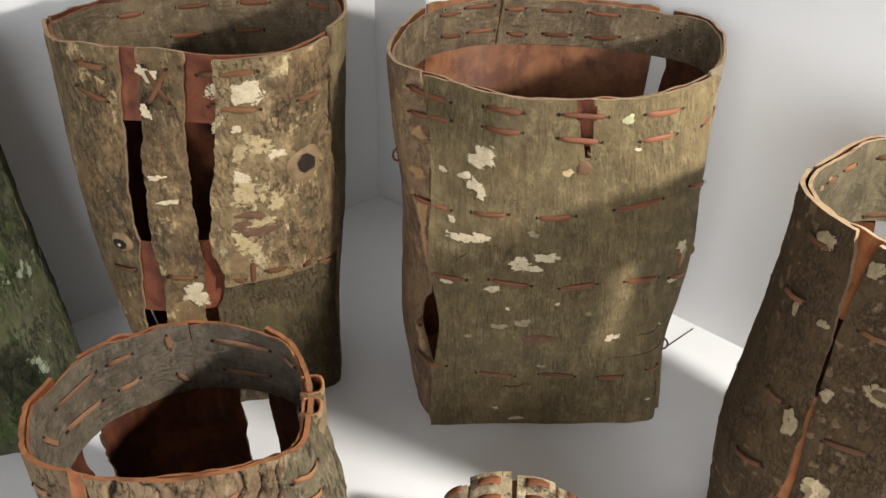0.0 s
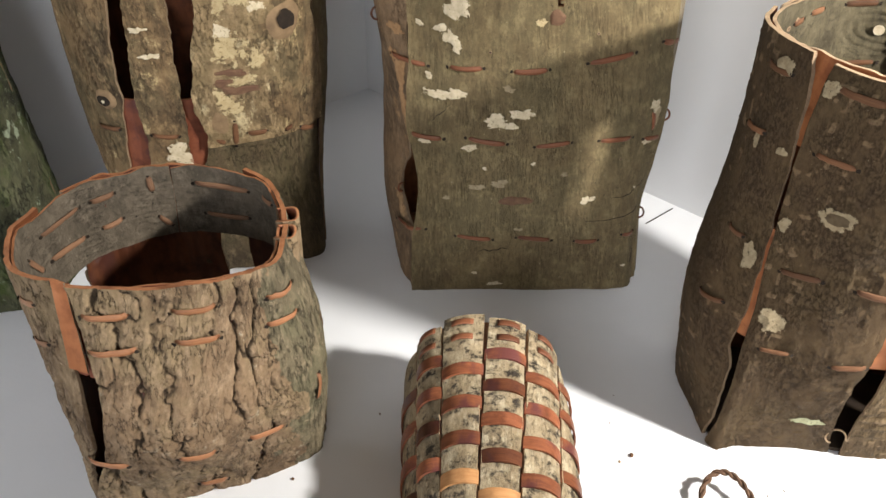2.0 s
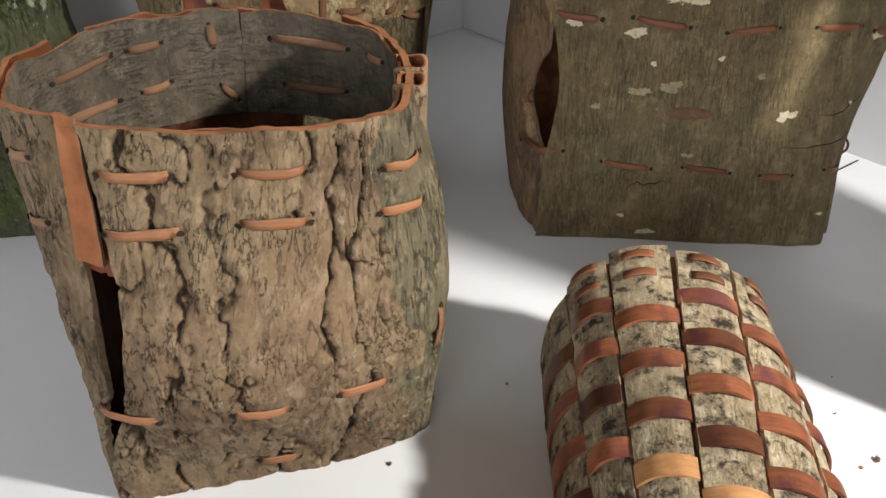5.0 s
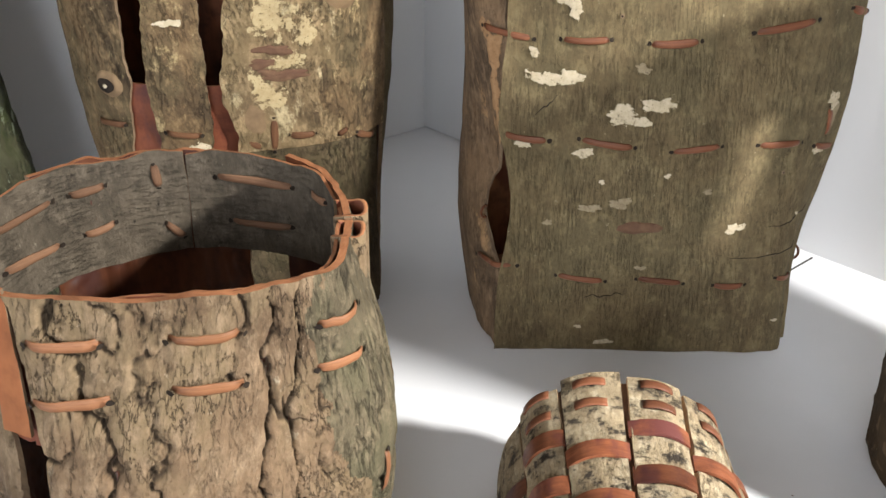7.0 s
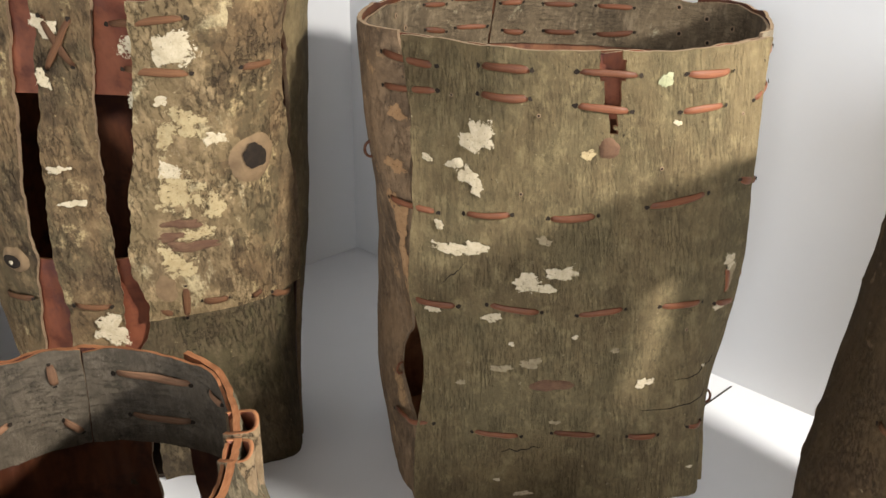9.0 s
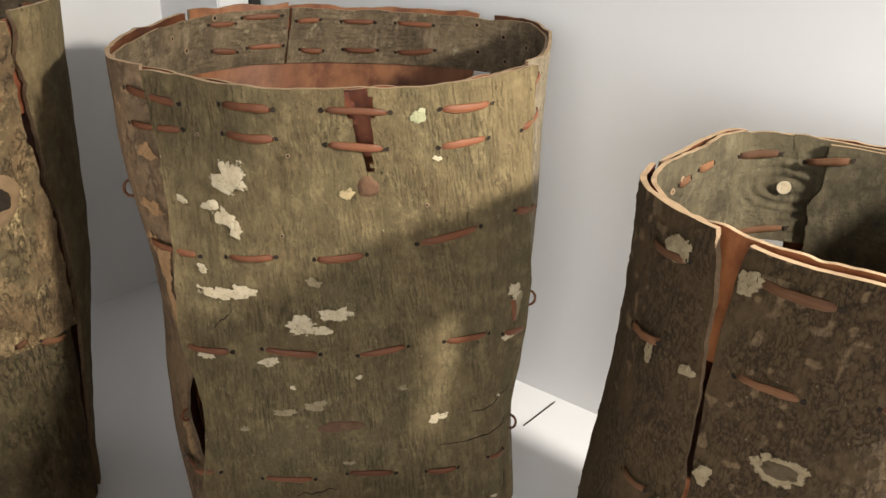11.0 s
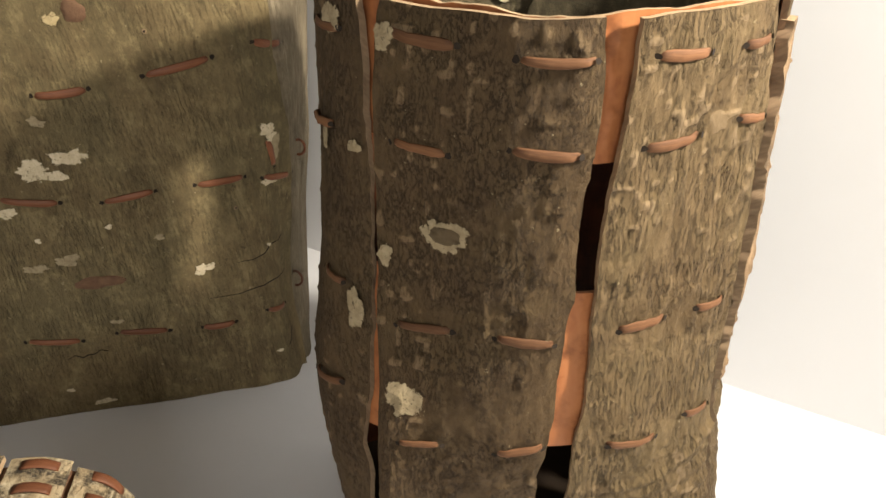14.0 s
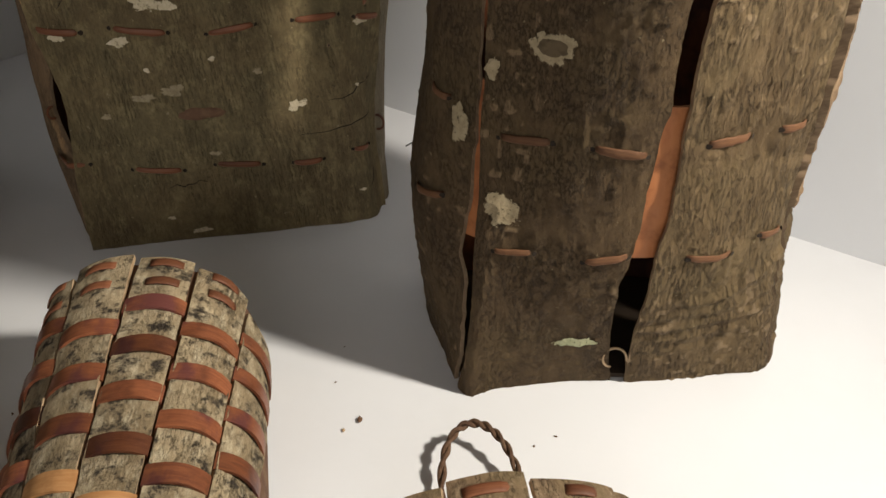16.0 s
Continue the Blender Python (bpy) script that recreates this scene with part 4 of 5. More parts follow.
    for s, z, w, h, k in ((3.41, .193, .023, .014, DULL), (2.53, .178, .007, .010, DULL), (1.89, .150, .011, .018, DULL), (1.41, .267, .013, .013, DULL), (2.01, .221, .007, .006, DULL), (1.31, .221, .006, .012, DULL), (2.76, .114, .021, .018, DULL), (4.01, .034, .020, .008, GREENISH), (2.55, .266, .009, .012, DULL)):
        blotch("R", host(hosts, s), s, z, w, h, k, o)
    blotch("R", host(hosts, 3.41), 3.41, .193, .015, .008, KNOT_OLIVE, o, "knot", ragged=0.2, lift=0.0009)
    # knot with a hole on the inward face of the rim
    c, n = surface("R", 9.78, 0.253), outward("R", 9.78, 0.253)
    side = np.cross(n, [0, 0, 1])
    a = np.linspace(0, 2 * math.pi, 16)[:-1]
    p = c - n * 0.0090 + (0.0035 * np.cos(a))[:, None] * side + np.array([0, 0, 1]) * (0.0035 * np.sin(a))[:, None]
    part("knot", mesh_of("knot", p, [tuple(range(15))]), [LICHEN], t, "pale knot in the rim band")
    for s, z in ((10.95, .266), (11.1, .262), (11.3, .250), (11.5, .232), (10.7, .228), (8.9, .240), (8.75, .246), (8.6, .262), (8.4, .268), (9.1, .262)):
        awl_hole("R", rim, s, z, 0.0070 if s > 9.7 else 0.0098, True, 0.0011)
    # a loose curl of lace in the foot of the slit
    a = np.linspace(0, 4.6, 18)
    p = surface("R", 4.58, 0.018) + np.stack([0.006 * np.cos(a), -0.002 + 0.001 * a, 0.008 * np.sin(a)], -1)
    v, f, uv = tube(p, 0.0007, 6)
    part("lace_curl", mesh_of("lace_curl", v, f, None, uv), [CUT], t)


def yellow_basket():
    t = thing("bark_basket", (-0.08, 0.74, FOOT), "tall yellow mottled bark basket with two open slits", "basket", "bark baskets")
    m = [L_BARK, RUST_SHADE_IN, CUT]
    left = sheet("left_panel", "L", 0.15, [(0, 2.0), (.112, 2.40), (.14, 2.55), (.166, 2.67), (.186, 2.71), (.218, 2.82), (.253, 2.98), (.294, 3.22), (.322, 3.38)], FOOT, 0.321, 0.0, 0.0026, m, t, 0.0026, 0.03, curl=0.0008)
    middle = sheet("middle_strip", "L", [(0, 2.5), (.102, 2.79), (.136, 2.94), (.172, 2.97), (.215, 3.16), (.237, 3.26), (.267, 3.39), (.295, 3.57), (.322, 3.71)], [(0, 3.4), (.105, 3.64), (.133, 3.74), (.159, 3.78), (.184, 3.85), (.223, 4.0), (.254, 4.11), (.297, 4.37), (.322, 4.53)], FOOT, 0.321, 0.0012, 0.0026, m, t, 0.0024, 0.04, seed=6, curl=-0.0006, label="narrow upright strip between the slits")
    sheet("lower_panel", "L", [(0, 3.7), (.106, 3.86), (.119, 4.05), (.135, 4.16), (.160, 4.04), (.173, 4.08), (.208, 4.30), (.236, 4.54), (.269, 4.82), (.3, 5.03), (.322, 5.08)], [(0, 7.4), (.034, 7.46), (.088, 7.66), (.12, 7.65), (.149, 7.62), (.199, 7.52), (.227, 7.38), (.259, 7.25), (.304, 7.17), (.322, 7.18)], FOOT, 0.134, 0.0006, 0.0026, [L_DARK, RUST_SHADE_IN, CUT], t, 0.0024, 0.03, rise=0.003, seed=19, label="darker olive bark below the lower row of laces")
    flank = sheet("right_panel", "L", [(0, 3.7), (.106, 3.86), (.119, 4.05), (.135, 4.16), (.160, 4.04), (.173, 4.08), (.208, 4.30), (.236, 4.54), (.269, 4.82), (.3, 5.03), (.322, 5.08)], [(0, 7.4), (.034, 7.46), (.088, 7.66), (.12, 7.65), (.149, 7.62), (.199, 7.52), (.227, 7.38), (.259, 7.25), (.304, 7.17), (.322, 7.18)], 0.126, 0.319, 0.0022, 0.0028, [L_PALE, RUST_SHADE_IN, CUT], t, 0.0022, 0.04, patch=(6.15, L_BARK), seed=7, curl=0.0022)
    sheet("side_panel", "L", [(0, 7.6), (.03, 7.66), (.085, 7.88), (.113, 7.87), (.144, 7.82), (.195, 7.68), (.223, 7.54), (.255, 7.42), (.301, 7.31), (.324, 7.29)], 9.5, FOOT, 0.324, 0.001, 0.0026, [C_BARK, RUST_SHADE_IN, CUT], t, 0.003, 0.04, seed=11)
    sheet("back_panel", "L", 9.54, 12.1, FOOT, 0.323, 0.0, 0.0026, m, t, 0.003, 0.02, seed=17)
    rim = sheet("rim_band", "L", 0.0, 12.0, 0.268, 0.3195, -0.0030, 0.0024, [RED, C_IN, CUT_RED], t, 0.003, 0.01, rise=0.001, seed=22, rough=0.6, label="inner rim band, mottled bark facing inward")
    sheet("lower_band", "L", 1.6, 5.4, 0.104, 0.169, -0.0028, 0.0018, [RED, RED, CUT_RED], t, 0.004, 0.01, seed=23, rough=0.4, label="smooth red inner bark behind the slits")
    hosts = [(4.45, 7.5, flank), (-1, 2.75, left), (2.75, 4.45, middle)]
    bottom("L", t, BASE_DARK)
    stitches("L", hosts, [(2.49, 0.309, 3.05, 0.306), (2.37, 0.292, 2.93, 0.283), (4.17, 0.308, 3.65, 0.282), (3.77, 0.309, 4.04, 0.284), (4.76, 0.307, 5.83, 0.311), (4.80, 0.284, 5.76, 0.282), (6.51, 0.282, 7.10, 0.282)], 0.0024, material=LACE_BROWN)
    stitches("L", hosts, [(2.00, 0.145, 2.49, 0.145), (3.10, 0.142, 3.59, 0.139), (4.77, 0.147, 4.67, 0.125), (4.99, 0.135, 5.57, 0.134), (6.22, 0.130, 6.59, 0.133), (6.94, 0.128, 7.50, 0.121), (4.24, 0.134, 4.48, 0.128)], 0.0024, material=LACE_BROWN)
    stitches("L", [(0, 12, rim)], [(9.6, 0.310, 9.9, 0.310), (10.2, 0.309, 10.5, 0.309), (10.8, 0.308, 11.1, 0.308), (8.8, 0.310, 9.2, 0.310), (9.7, 0.288, 10.0, 0.288), (10.3, 0.287, 10.6, 0.287), (8.6, 0.287, 9.0, 0.287)], 0.0054, True)
    for s, z, w, h, k in ((5.38, .295, .028, .025, LICHEN), (5.02, .246, .028, .036, YELLOW), (5.10, .210, .046, .042, YELLOW), (4.68, .164, .038, .034, YELLOW), (3.52, .207, .015, .006, LICHEN), (3.40, .227, .011, .006, LICHEN), (3.51, .123, .023, .023, LICHEN), (3.80, .304, .014, .012, LICHEN), (3.57, .277, .009, .011, LICHEN), (5.96, .243, .011, .010, LICHEN), (4.99, .267, .018, .014, LICHEN), (2.92, .297, .012, .010, YELLOW), (5.5, .255, .024, .030, YELLOW), (5.2, .182, .030, .016, YELLOW), (4.9, .226, .022, .018, LICHEN), (5.7, .20, .02, .03, YELLOW)):
        blotch("L", host(hosts, s), s, z, w, h, k, 0.0024, ragged=0.6, lift=0.0004)
    for s, z, w, h in ((5.0, .190, .018, .006), (4.75, .182, .014, .005), (5.2, .174, .022, .006), (4.85, .176, .012, .004)):
        blotch("L", host(hosts, s), s, z, w, h, KNOT, 0.0030, "bark_scar", ragged=0.6, lift=0.0006)
    blotch("L", host(hosts, 6.7), 6.70, .226, .026, .027, KNOT_PALE, 0.0024, "knot", ragged=0.12, lift=0.0026)
    # knot holes are dark patches on the knots, their shade painted
    blotch("L", host(hosts, 6.7), 6.64, .228, .012, .014, HOLE, 0.0058, "knot_hole", ragged=0.3, lift=0.0002)
    blotch("L", host(hosts, 2.35), 2.35, .169, .016, .015, KNOT_PALE, 0.0, "knot", ragged=0.1, lift=0.0028)
    blotch("L", host(hosts, 2.35), 2.35, .169, .009, .008, HOLE, 0.0036, "knot_hole", ragged=0.1, lift=0.0002)
    blotch("L", host(hosts, 2.35), 2.36, .169, .003, .003, LICHEN, 0.0044, "knot_core", ragged=0.2, lift=0.0003)
    blotch("L", host(hosts, 4.6), 4.42, .146, .016, .020, KNOT_PALE, 0.0024, "knot", ragged=0.3, lift=0.0012)


def furrowed_basket():
    t = thing("bark_basket", (-0.02, 0.50, FOOT), "small furrowed bark basket with orange cut rim and laces", "basket", "bark baskets")
    m = [F_BARK, RUST_SHADE_IN, CUT_RED]
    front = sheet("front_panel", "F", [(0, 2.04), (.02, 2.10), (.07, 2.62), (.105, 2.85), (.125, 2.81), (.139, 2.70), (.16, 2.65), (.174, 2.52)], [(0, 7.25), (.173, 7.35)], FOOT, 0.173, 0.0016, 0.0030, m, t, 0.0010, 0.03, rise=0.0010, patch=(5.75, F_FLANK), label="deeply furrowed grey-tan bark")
    left = sheet("left_panel", "F", -0.36, [(0, 1.86), (.03, 1.95), (.077, 2.36), (.101, 2.42), (.121, 2.37), (.132, 2.28), (.174, 2.30)], FOOT, 0.173, 0.0, 0.0028, [F_BARK, RUST_SHADE_IN, CUT_RED], t, 0.0018, 0.03, rise=0.0010, seed=5)
    sheet("side_panel", "F", 7.44, 9.20, FOOT, 0.173, 0.0, 0.0028, [F_FLANK, RUST_SHADE_IN, CUT_RED], t, 0.002, 0.03, rise=0.0012, seed=6, curl=0.0012)
    sheet("back_panel", "F", 9.56, 11.26, FOOT, 0.170, 0.0, 0.0028, m, t, 0.002, 0.03, rise=0.002, seed=7)
    rim = sheet("rim_band", "F", -1.95, 10.04, 0.122, 0.1712, -0.0032, 0.0014, [RED, F_IN, CUT_RED], t, 0.002, 0.01, rise=0.0016, seed=22, rough=0.45, label="inner rim band, grey bark facing inward")
    sheet("rim_tab", "F", [(.125, 2.32), (.178, 2.32)], [(.125, 2.68), (.178, 2.50)], 0.127, 0.1755, 0.0010, 0.0014, [ORANGE_IN, RED, CUT_RED], t, 0.002, 0.01, seed=3, rough=0.3, label="orange inner bark tab closing the slit")
    hosts = [(2.2, 7.3, front), (-1, 2.2, left)]
    bottom("F", t, BASE_DARK)
    o = 0.0022
    stitches("F", hosts, [(2.72, 0.158, 3.39, 0.159), (3.98, 0.160, 4.71, 0.159), (5.63, 0.155, 6.47, 0.153)], o, material=LACE_BRIGHT)
    stitches("F", hosts, [(2.74, 0.139, 3.48, 0.142), (4.04, 0.144, 4.70, 0.142), (5.54, 0.139, 6.34, 0.135)], o, material=LACE_BRIGHT)
    stitches("F", hosts, [(1.25, 0.155, 1.85, 0.158), (1.28, 0.131, 1.92, 0.136)], 0.0002, material=LACE_DULL)
    stitches("F", hosts, [(2.20, 0.062, 3.03, 0.062), (3.90, 0.068, 4.45, 0.064), (4.98, 0.060, 5.55, 0.055), (6.40, 0.056, 6.55, 0.078), (3.95, 0.018, 4.45, 0.014)], o, material=LACE_BRIGHT)
    i = 0.0050
    stitches("F", [(0, 12, rim)], [(11.82, 0.158, 11.13, 0.159), (10.96, 0.159, 10.67, 0.160), (9.78, 0.159, 9.10, 0.159), (9.68, 0.137, 9.13, 0.138), (10.90, 0.140, 10.64, 0.142), (11.80, 0.141, 11.14, 0.139), (8.81, 0.160, 8.49, 0.160)], i, True, material=LACE_DULL)
    stitches("F", [(0, 12, rim)], [(10.30, 0.166, 10.28, 0.155), (10.26, 0.137, 10.12, 0.129), (0.3, 0.155, 0.02, 0.140), (0.9, 0.152, 0.75, 0.138)], i, True, material=LACE_DULL)
    # the inner band's ends curl up at the side seam
    for s, r in ((7.16, 0.0085), (7.66, 0.0095)):
        c, n = surface("F", s, 0.0), outward("F", s, 0.0)
        tn = np.cross([0, 0, 1], n)
        c = surface("F", s, 0.15) - n * 0.0052
        a = np.linspace(-2.4, 2.4, 15)
        v, f, uvs = [], [], []
        for j, z in enumerate(np.linspace(0.118, 0.1728, 9)):
            for q in a:
                for rr in (r, r - 0.002):
                    v.append((c[0] + n[0] * rr * 0.85 * math.cos(q) + tn[0] * rr * math.sin(q), c[1] + n[1] * rr * 0.85 * math.cos(q) + tn[1] * rr * math.sin(q), z + 0.0008 * math.sin(3 * q)))
                    uvs.append((0.004 * q, z))
        w = 2 * len(a)
        mats = []
        for j in range(8):
            for q in range(len(a) - 1):
                b = j * w + 2 * q
                f += [(b, b + 2, b + w + 2, b + w), (b + w + 1, b + w + 3, b + 3, b + 1)]
                mats += [0, 1]
        b = 8 * w
        for q in range(len(a) - 1):
            f.append((b + 2 * q, b + 2 * q + 2, b + 2 * q + 3, b + 2 * q + 1))
            mats.append(2)
        part("rim_curl", mesh_of("rim_curl", v, f, mats, uvs), [F_BARK, RED, CUT_RED], t, "curled edge of bark at the side seam")


def mossy_basket():
    t = thing("bark_basket", (-0.28, 0.66, FOOT), "green mossy bark basket with pale lichen, on white board", "basket", "bark baskets")
    m = [G_BARK, RUST_SHADE_IN, CUT]
    sheet("front_panel", "G", 2.2, 7.6, FOOT, 0.300, 0.002, 0.003, m, t, 0.003, 0.04)
    sheet("side_panel", "G", 7.66, 10.2, FOOT, 0.300, 0.0, 0.003, m, t, 0.004, 0.04, seed=4)
    sheet("back_panel", "G", 10.25, 14.1, FOOT, 0.300, 0.0, 0.003, m, t, 0.004, 0.04, seed=5)
    sheet("rim_band", "G", 0.0, 12.0, 0.25, 0.3005, -0.003, 0.0024, [RED, C_IN, CUT], t, 0.004, 0.01, seed=22, rough=0.6)
    bottom("G", t, RUST_SHADE_IN)


tall_grey_basket()
brown_slit_basket()
yellow_basket()
furrowed_basket()
mossy_basket()


# ---- woven case of birch strips ----
def arch(ax, phi, lift=0.0):
    """A point on the woven case: ax runs from its far end (0) to its near end, phi from one side over the crown (degrees)."""
    y = 0.571 - ax
    cx, a, c = 0.1635 + 0.145 * ax, 0.0580 - 0.010 * ax, 0.0750 - 0.06 * ax
    # the strips drift sideways towards the near end
    p = math.radians(min(max(phi - ax / 0.12 * (4 + 0.19 * (phi - 60)), 2), 178))
    r = 1 + lift / 0.06
    x = cx - (a * r) * math.copysign(abs(math.cos(p)) ** 0.92, math.cos(p))
    z = FOOT + (c - FOOT + lift) * abs(math.sin(p)) ** 0.72
    return np.array([x, y + 0.125 * 0.5 * (x - cx), z])


def arch_strip(f, name, parent, materials, ax0, ax1, p0, p1, lift, thick, na, np_, uv_shift=0.0, sag=0.0, label="", bow=0.0):
    """A curved slab on an arch: bark strip or strap."""
    A, Q = np.linspace(0, 1, na + 1), np.linspace(0, 1, np_ + 1)
    outer, inner, uv = [], [], []
    for i in A:
        for q in Q:
            ax = ax0 + (ax1 - ax0) * i
            e = min(q, 1 - q) * 2
            up = lift + sag * (1 - (1 - e) ** 2) + bow * vnoise(ax * 120 + 9, q * 3, 3)
            phi = p0 + (p1 - p0) * q
            outer.append(f(ax, phi, float(up)))
            inner.append(f(ax, phi, float(up) - thick))
            uv.append((phi * 0.0011 + uv_shift, ax + uv_shift))
    n = len(outer)
    w = np_ + 1
    faces, mats = [], []
    for i in range(na):
        for q in range(np_):
            a = i * w + q
            faces += [(a, a + 1, a + w + 1, a + w), (n + a + w, n + a + w + 1, n + a + 1, n + a)]
            mats += [0, 1]
    verts, uvs = outer + inner, uv + uv
    at = 2 * n
    for ids in (list(range(w)), list(range(na * w, na * w + w)), [i * w for i in range(na + 1)], [i * w + np_ for i in range(na + 1)]):
        verts += [outer[k] for k in ids] + [inner[k] for k in ids]
        uvs += [uv[k] for k in ids] * 2
        k = len(ids)
        for j in range(k - 1):
            faces.append((at + j, at + j + 1, at + k + j + 1, at + k + j))
            mats.append(min(2, len(materials) - 1))
        at += 2 * k
    return part(name, mesh_of(name, verts, faces, mats, uvs), materials, parent, label)


def arch_stitch(f, parent, ax, phi, lift, half=7.0):
    q = np.linspace(-1, 1, 7)
    p = np.array([f(ax, phi + half * k, lift + 0.0013 * (1 - k * k) - 0.0003) for k in q])
    n = np.array([f(ax, phi + half * k, lift + 0.01) - f(ax, phi + half * k, lift) for k in q])
    n /= np.linalg.norm(n, axis=1)[:, None]
    v, fc, uv = ribbon(p, n, 0.0062, 0.0012)
    part("lace", mesh_of("lace", v, fc, None, uv), [LACE], parent)


def woven_case():
    t = thing("woven_bark_case", (0.17, 0.49, FOOT), "arched case of birch bark strips woven with brown straps", "case")
    cols = [(-2, 32.5), (34, 59), (61, 89), (91.5, 116.5), (119, 150), (152, 184)]
    # added dark sheet that gives the gaps between strips their shade
    arch_strip(arch, "gap_shade", t, [KNOT, KNOT, KNOT], 0.004, 0.170, -8, 205, -0.0032, 0.001, 20, 40, 0.1, label="added dark sheet standing in for shade between the strips")
    for k, (a, b) in enumerate(cols):
        arch_strip(arch, "bark_strip", t, [BIRCH, CUT, CUT], 0.002 * (k % 2) + (0.004 if k in (1, 4) else 0.0) + (0.012 if k in (0, 5) else 0), 0.182 if k < 2 else 0.205, a, b, 0.0, 0.003, 60, 8, 0.31 * k, sag=0.0006, bow=0.0006)
    # straps pass over every second strip
    for row in range(12):
        ax = 0.0375 + 0.0136 * row
        for k, (a, b) in enumerate(cols):
            if (row + k) % 2 == 1 and not (k in (0, 1) and row > 7) and not (k in (2, 3) and row > 8):
                m = STRAP_PALE if (k == 2 and row == 7) or (k == 3 and row == 8) or (k == 5 and row == 8) else STRAP
                arch_strip(arch, "strap", t, [m, m, m], ax - 0.0047, ax + 0.0047, a - 1.2, b + 1.2, -0.0002, 0.0013, 4, 8, 0.17 * row + 0.05 * k, sag=0.0032)
    for k in (1, 2, 3, 4):
        a, b = cols[k]
        for ax in (0.0075, 0.0215):
            arch_stitch(arch, t, ax, (a + b) / 2, 0.0008, 7.5 if k in (2, 3) else 8.0)


woven_case()


def small_arch(ax, phi, lift=0.0):
    y = 0.466 - ax
    cx, a, c = 0.335 + 0.05 * ax, 0.062 + 0.05 * ax, 0.0290
    p = math.radians(phi)
    x = cx - (a + lift) * math.copysign(abs(math.cos(p)) ** 0.9, math.cos(p))
    return np.array([x, y - 0.10 * abs(x - cx) + 0.05 * (x - cx), FOOT + (c - 0.5 * FOOT + lift) * abs(math.sin(p)) ** 0.55])


def small_case():
    t = thing("small_bark_case", (0.335, 0.45, FOOT), "small flat case of brown bark strips with twisted loop", "case")
    cols = [(8, 34), (36, 68.5), (70.5, 99), (101.5, 143), (145, 172)]
    for k, (a, b) in enumerate(cols):
        arch_strip(small_arch, "bark_strip", t, [F_BARK, CUT, CUT], 0.003 * (k % 2) + 0.001 * k * (k == 4), 0.09, a, b, 0.0, 0.003, 30, 8, 0.27 * k, sag=0.0006, bow=0.0007)
    for k in (1, 2, 3):
        a, b = cols[k]
        for ax in (0.009, 0.024):
            arch_stitch(small_arch, t, ax, (a + b) / 2, 0.0006, 8.0)
    for row in range(4):
        ax = 0.040 + 0.0136 * row
        for k, (a, b) in enumerate(cols):
            if (row + k) % 2 == 1:
                arch_strip(small_arch, "strap", t, [STRAP, STRAP, STRAP], ax - 0.0052, ax + 0.0052, a - 1.5, b + 1.5, -0.0002, 0.0013, 4, 8, 0.17 * row + 0.05 * k, sag=0.003)
    # twisted cord loop behind the far end: two strands wound round each other
    for ph in (0.0, math.pi):
        a = np.linspace(0.0, math.pi, 90)
        mid = np.stack([0.3306 - 0.0192 * np.cos(a), 0.463 + 0.046 * np.sin(a) ** 0.75 + 0.004 * np.cos(a), 0.002 + 0.010 * np.sin(a)], -1)
        out = np.stack([-np.cos(a), np.sin(a), 0 * a], -1)
        tw = 34 * a / math.pi + ph
        p = mid + 0.0012 * (np.cos(tw)[:, None] * out + np.sin(tw)[:, None] * np.array([0, 0, 1.0]))
        v, f, uv = tube(p, 0.0012, 6)
        part("cord_strand", mesh_of("cord_strand", v, f, None, uv), [TWINE], t, "dark twisted cord loop")


small_case()


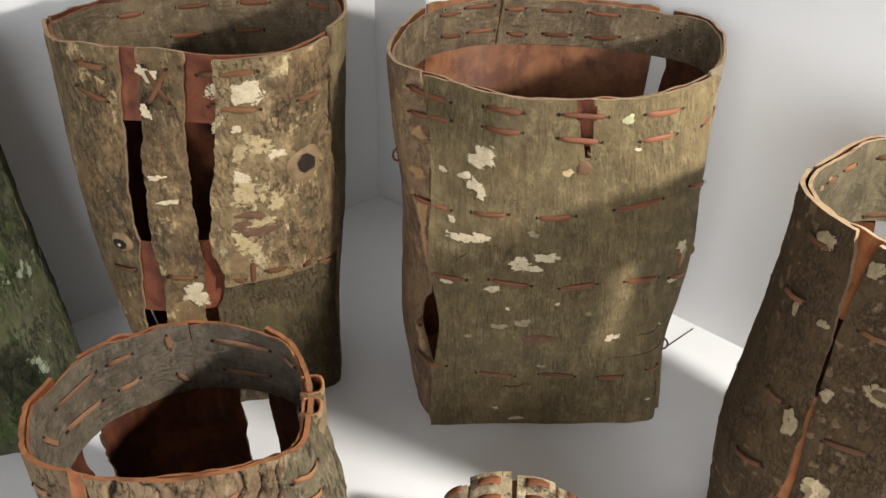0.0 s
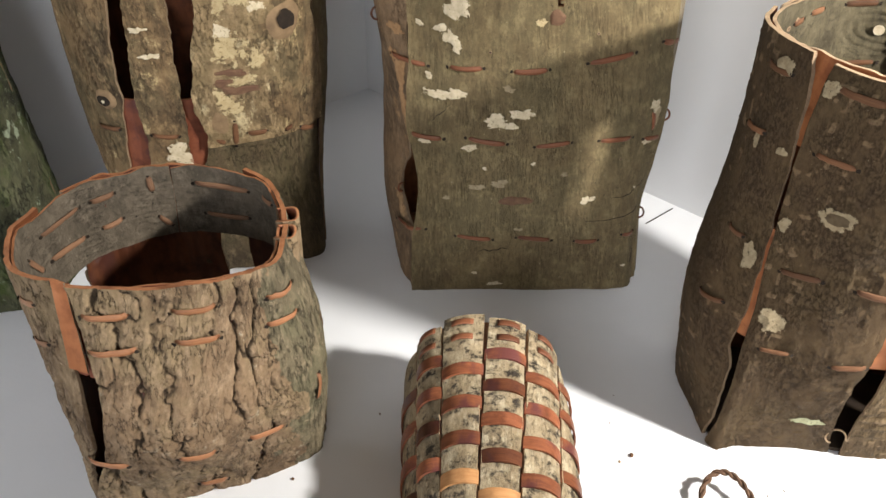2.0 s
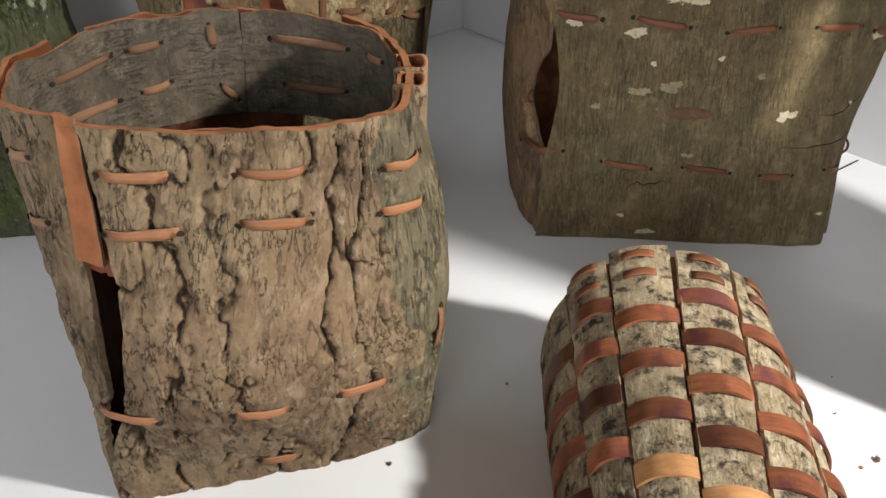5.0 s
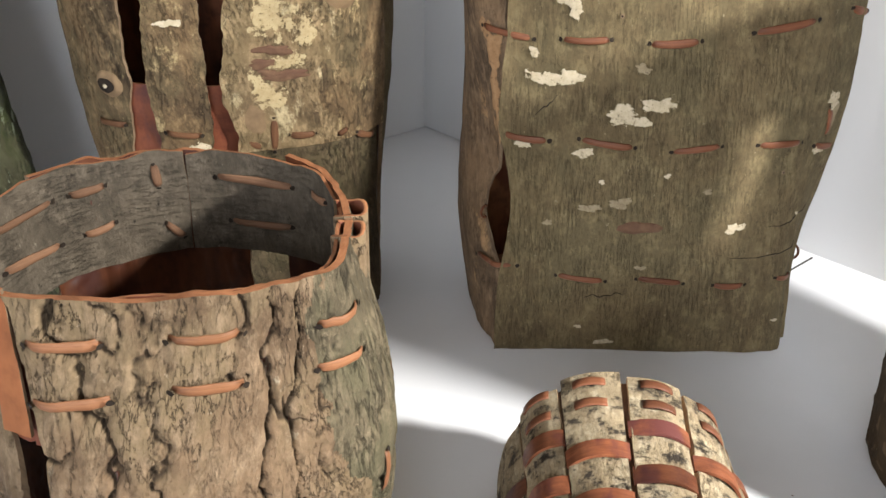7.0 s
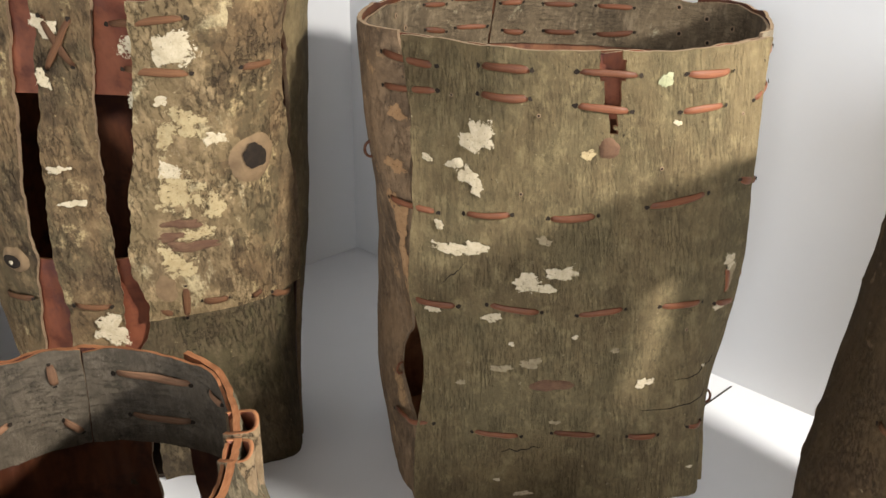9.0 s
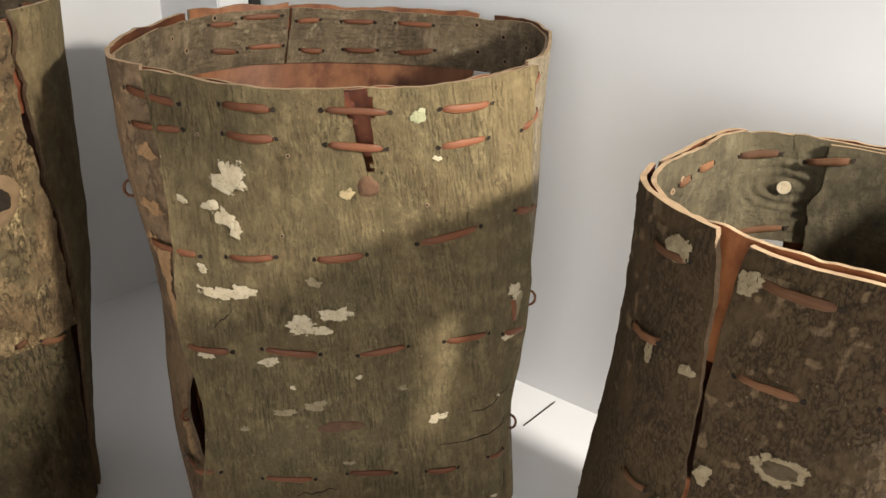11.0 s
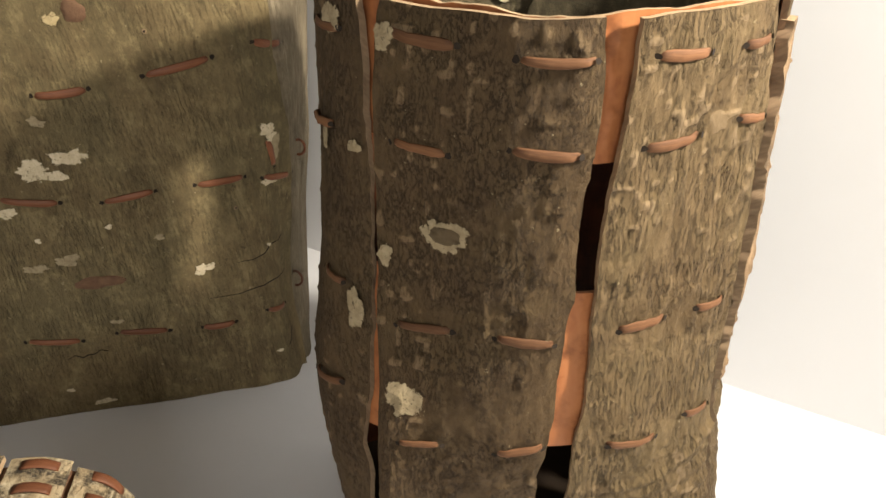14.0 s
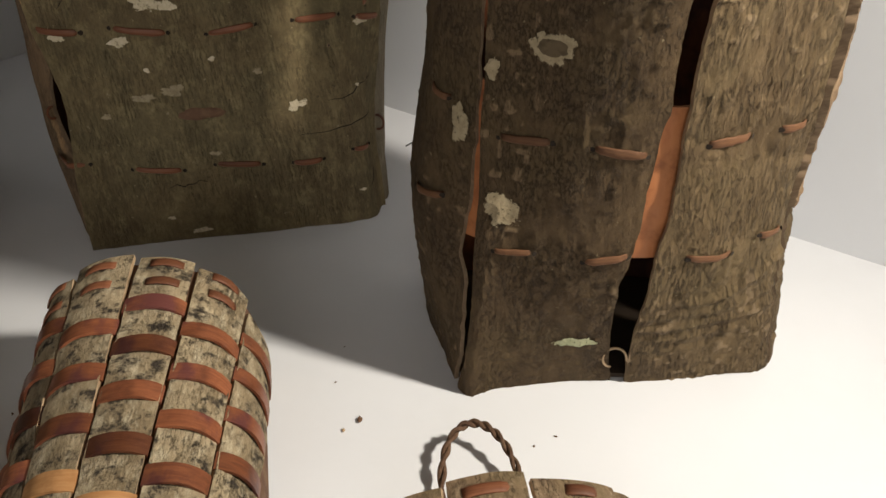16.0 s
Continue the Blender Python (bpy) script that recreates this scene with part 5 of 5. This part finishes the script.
# ---- round tray with a bent wooden hoop and coiled straw ----
def straw_tray():
    t = thing("straw_tray", (0.065, 0.304, FOOT), "round straw tray with a bent orange-brown wooden hoop", "tray")
    a = np.linspace(0, 2 * math.pi, 121)
    ring = np.stack([0.065 + 0.101 * np.cos(a), 0.304 + 0.101 * np.sin(a), 0.040 + 0.002 * np.sin(2 * a)], -1)
    v, f, uv = tube(ring, 0.0058 + 0.0006 * np.sin(5 * a), 12)
    part("hoop", mesh_of("hoop", v, f, None, np.array([(x * 1.0, y) for x, y, _ in v])), [HOOP], t, "bent round hoop, black at one side")
    wall = np.stack([0.065 + 0.097 * np.cos(a), 0.304 + 0.097 * np.sin(a), 0 * a + 0.02], -1)
    v = np.concatenate([wall + [0, 0, FOOT - 0.020], wall + [0, 0, 0.02]])
    k = len(a)
    part("side", mesh_of("side", v, [(i, i + 1, k + i + 1, k + i) for i in range(k - 1)], None, v[:, :2]), [STRAW], t)
    for c in range(9):
        r = 0.092 - 0.0103 * c
        w = np.stack([0.065 + r * np.cos(a), 0.304 + r * np.sin(a), 0.036 - 0.0012 * c + 0.0008 * np.sin(17 * a + c)], -1)
        v, f, uv = tube(w, 0.0056 + 0.0005 * np.sin(40 * a), 10)
        part("straw_coil", mesh_of("straw_coil", v, f, None, np.array([(0.01 * (i % 10), 0.004 * (i // 10)) for i in range(len(v))])), [STRAW], t)
    for j in range(60):
        q = 2 * math.pi * j / 60
        d = np.array([math.cos(q), math.sin(q), 0])
        pts = [np.array([0.065, 0.304, 0]) + d * (0.092 - 0.0103 * x) + np.array([0.0016 * math.sin(j * 3 + x), 0, 0.0415 - 0.0012 * x + 0.0012 * math.cos(2 * math.pi * x)]) for x in np.linspace(0, 2.6, 22)]
        v, f, uv = tube(pts, 0.0009, 5)
        part("binding", mesh_of("binding", v, f, None, uv), [CUT], t)


HOOP, ht, hb = blank("bent_hoop_wood", 0.35)
hx = node(ht, "TexCoord").outputs["Object"]
sep = node(ht, "SeparateXYZ", {0: hx}).outputs[0]
hn = node(ht, "TexNoise", {"Vector": hx, "Scale": 40.0, "Detail": 5.0}).outputs[0]
sx = node(ht, "Math", {0: hn, 1: 0.05, 2: sep}, operation="MULTIPLY_ADD").outputs[0]
ht.links.new(mix(ht, ramp(ht, sx, 0.055, 0.100), (0.030, 0.028, 0.030), mix(ht, ramp(ht, hn, 0.4, 0.62), (0.36, 0.13, 0.05), (0.20, 0.085, 0.045))), hb.inputs["Base Color"])
straw_tray()


# ---- crumbs of bark on the board ----
def crumb(x, y, r, material, seed):
    rnd = random.Random(seed)
    bm = bmesh.new()
    bmesh.ops.create_icosphere(bm, subdivisions=1, radius=1.0)
    for v in bm.verts:
        k = 0.7 * rnd.uniform(0.4, 1.4)
        v.co = Vector((v.co.x * r * 1.5 * k, v.co.y * r * k, max(v.co.z * r * 0.7 * k + r * 0.45, 0.0)))
    bm.transform(Matrix.Translation((x, y, FOOT)) @ Matrix.Rotation(rnd.uniform(0, 6), 4, "Z"))
    me = bpy.data.meshes.new("bark_crumb")
    bm.to_mesh(me)
    bm.free()
    ob = part("bark_crumb", me, [material])
    tagged(ob, "tiny dark crumb of bark on the white board", "crumb", "bark crumbs")


for k, (x, y, r) in enumerate(((0.272, 0.527, 0.0022), (0.264, 0.521, 0.0014), (0.046, 0.474, 0.0015), (0.092, 0.540, 0.0012), (0.258, 0.556, 0.0009), (0.372, 0.512, 0.0009), (0.360, 0.506, 0.0008), (0.262, 0.585, 0.0008))):
    crumb(x, y, r, CUT if k == 1 else KNOT, k)
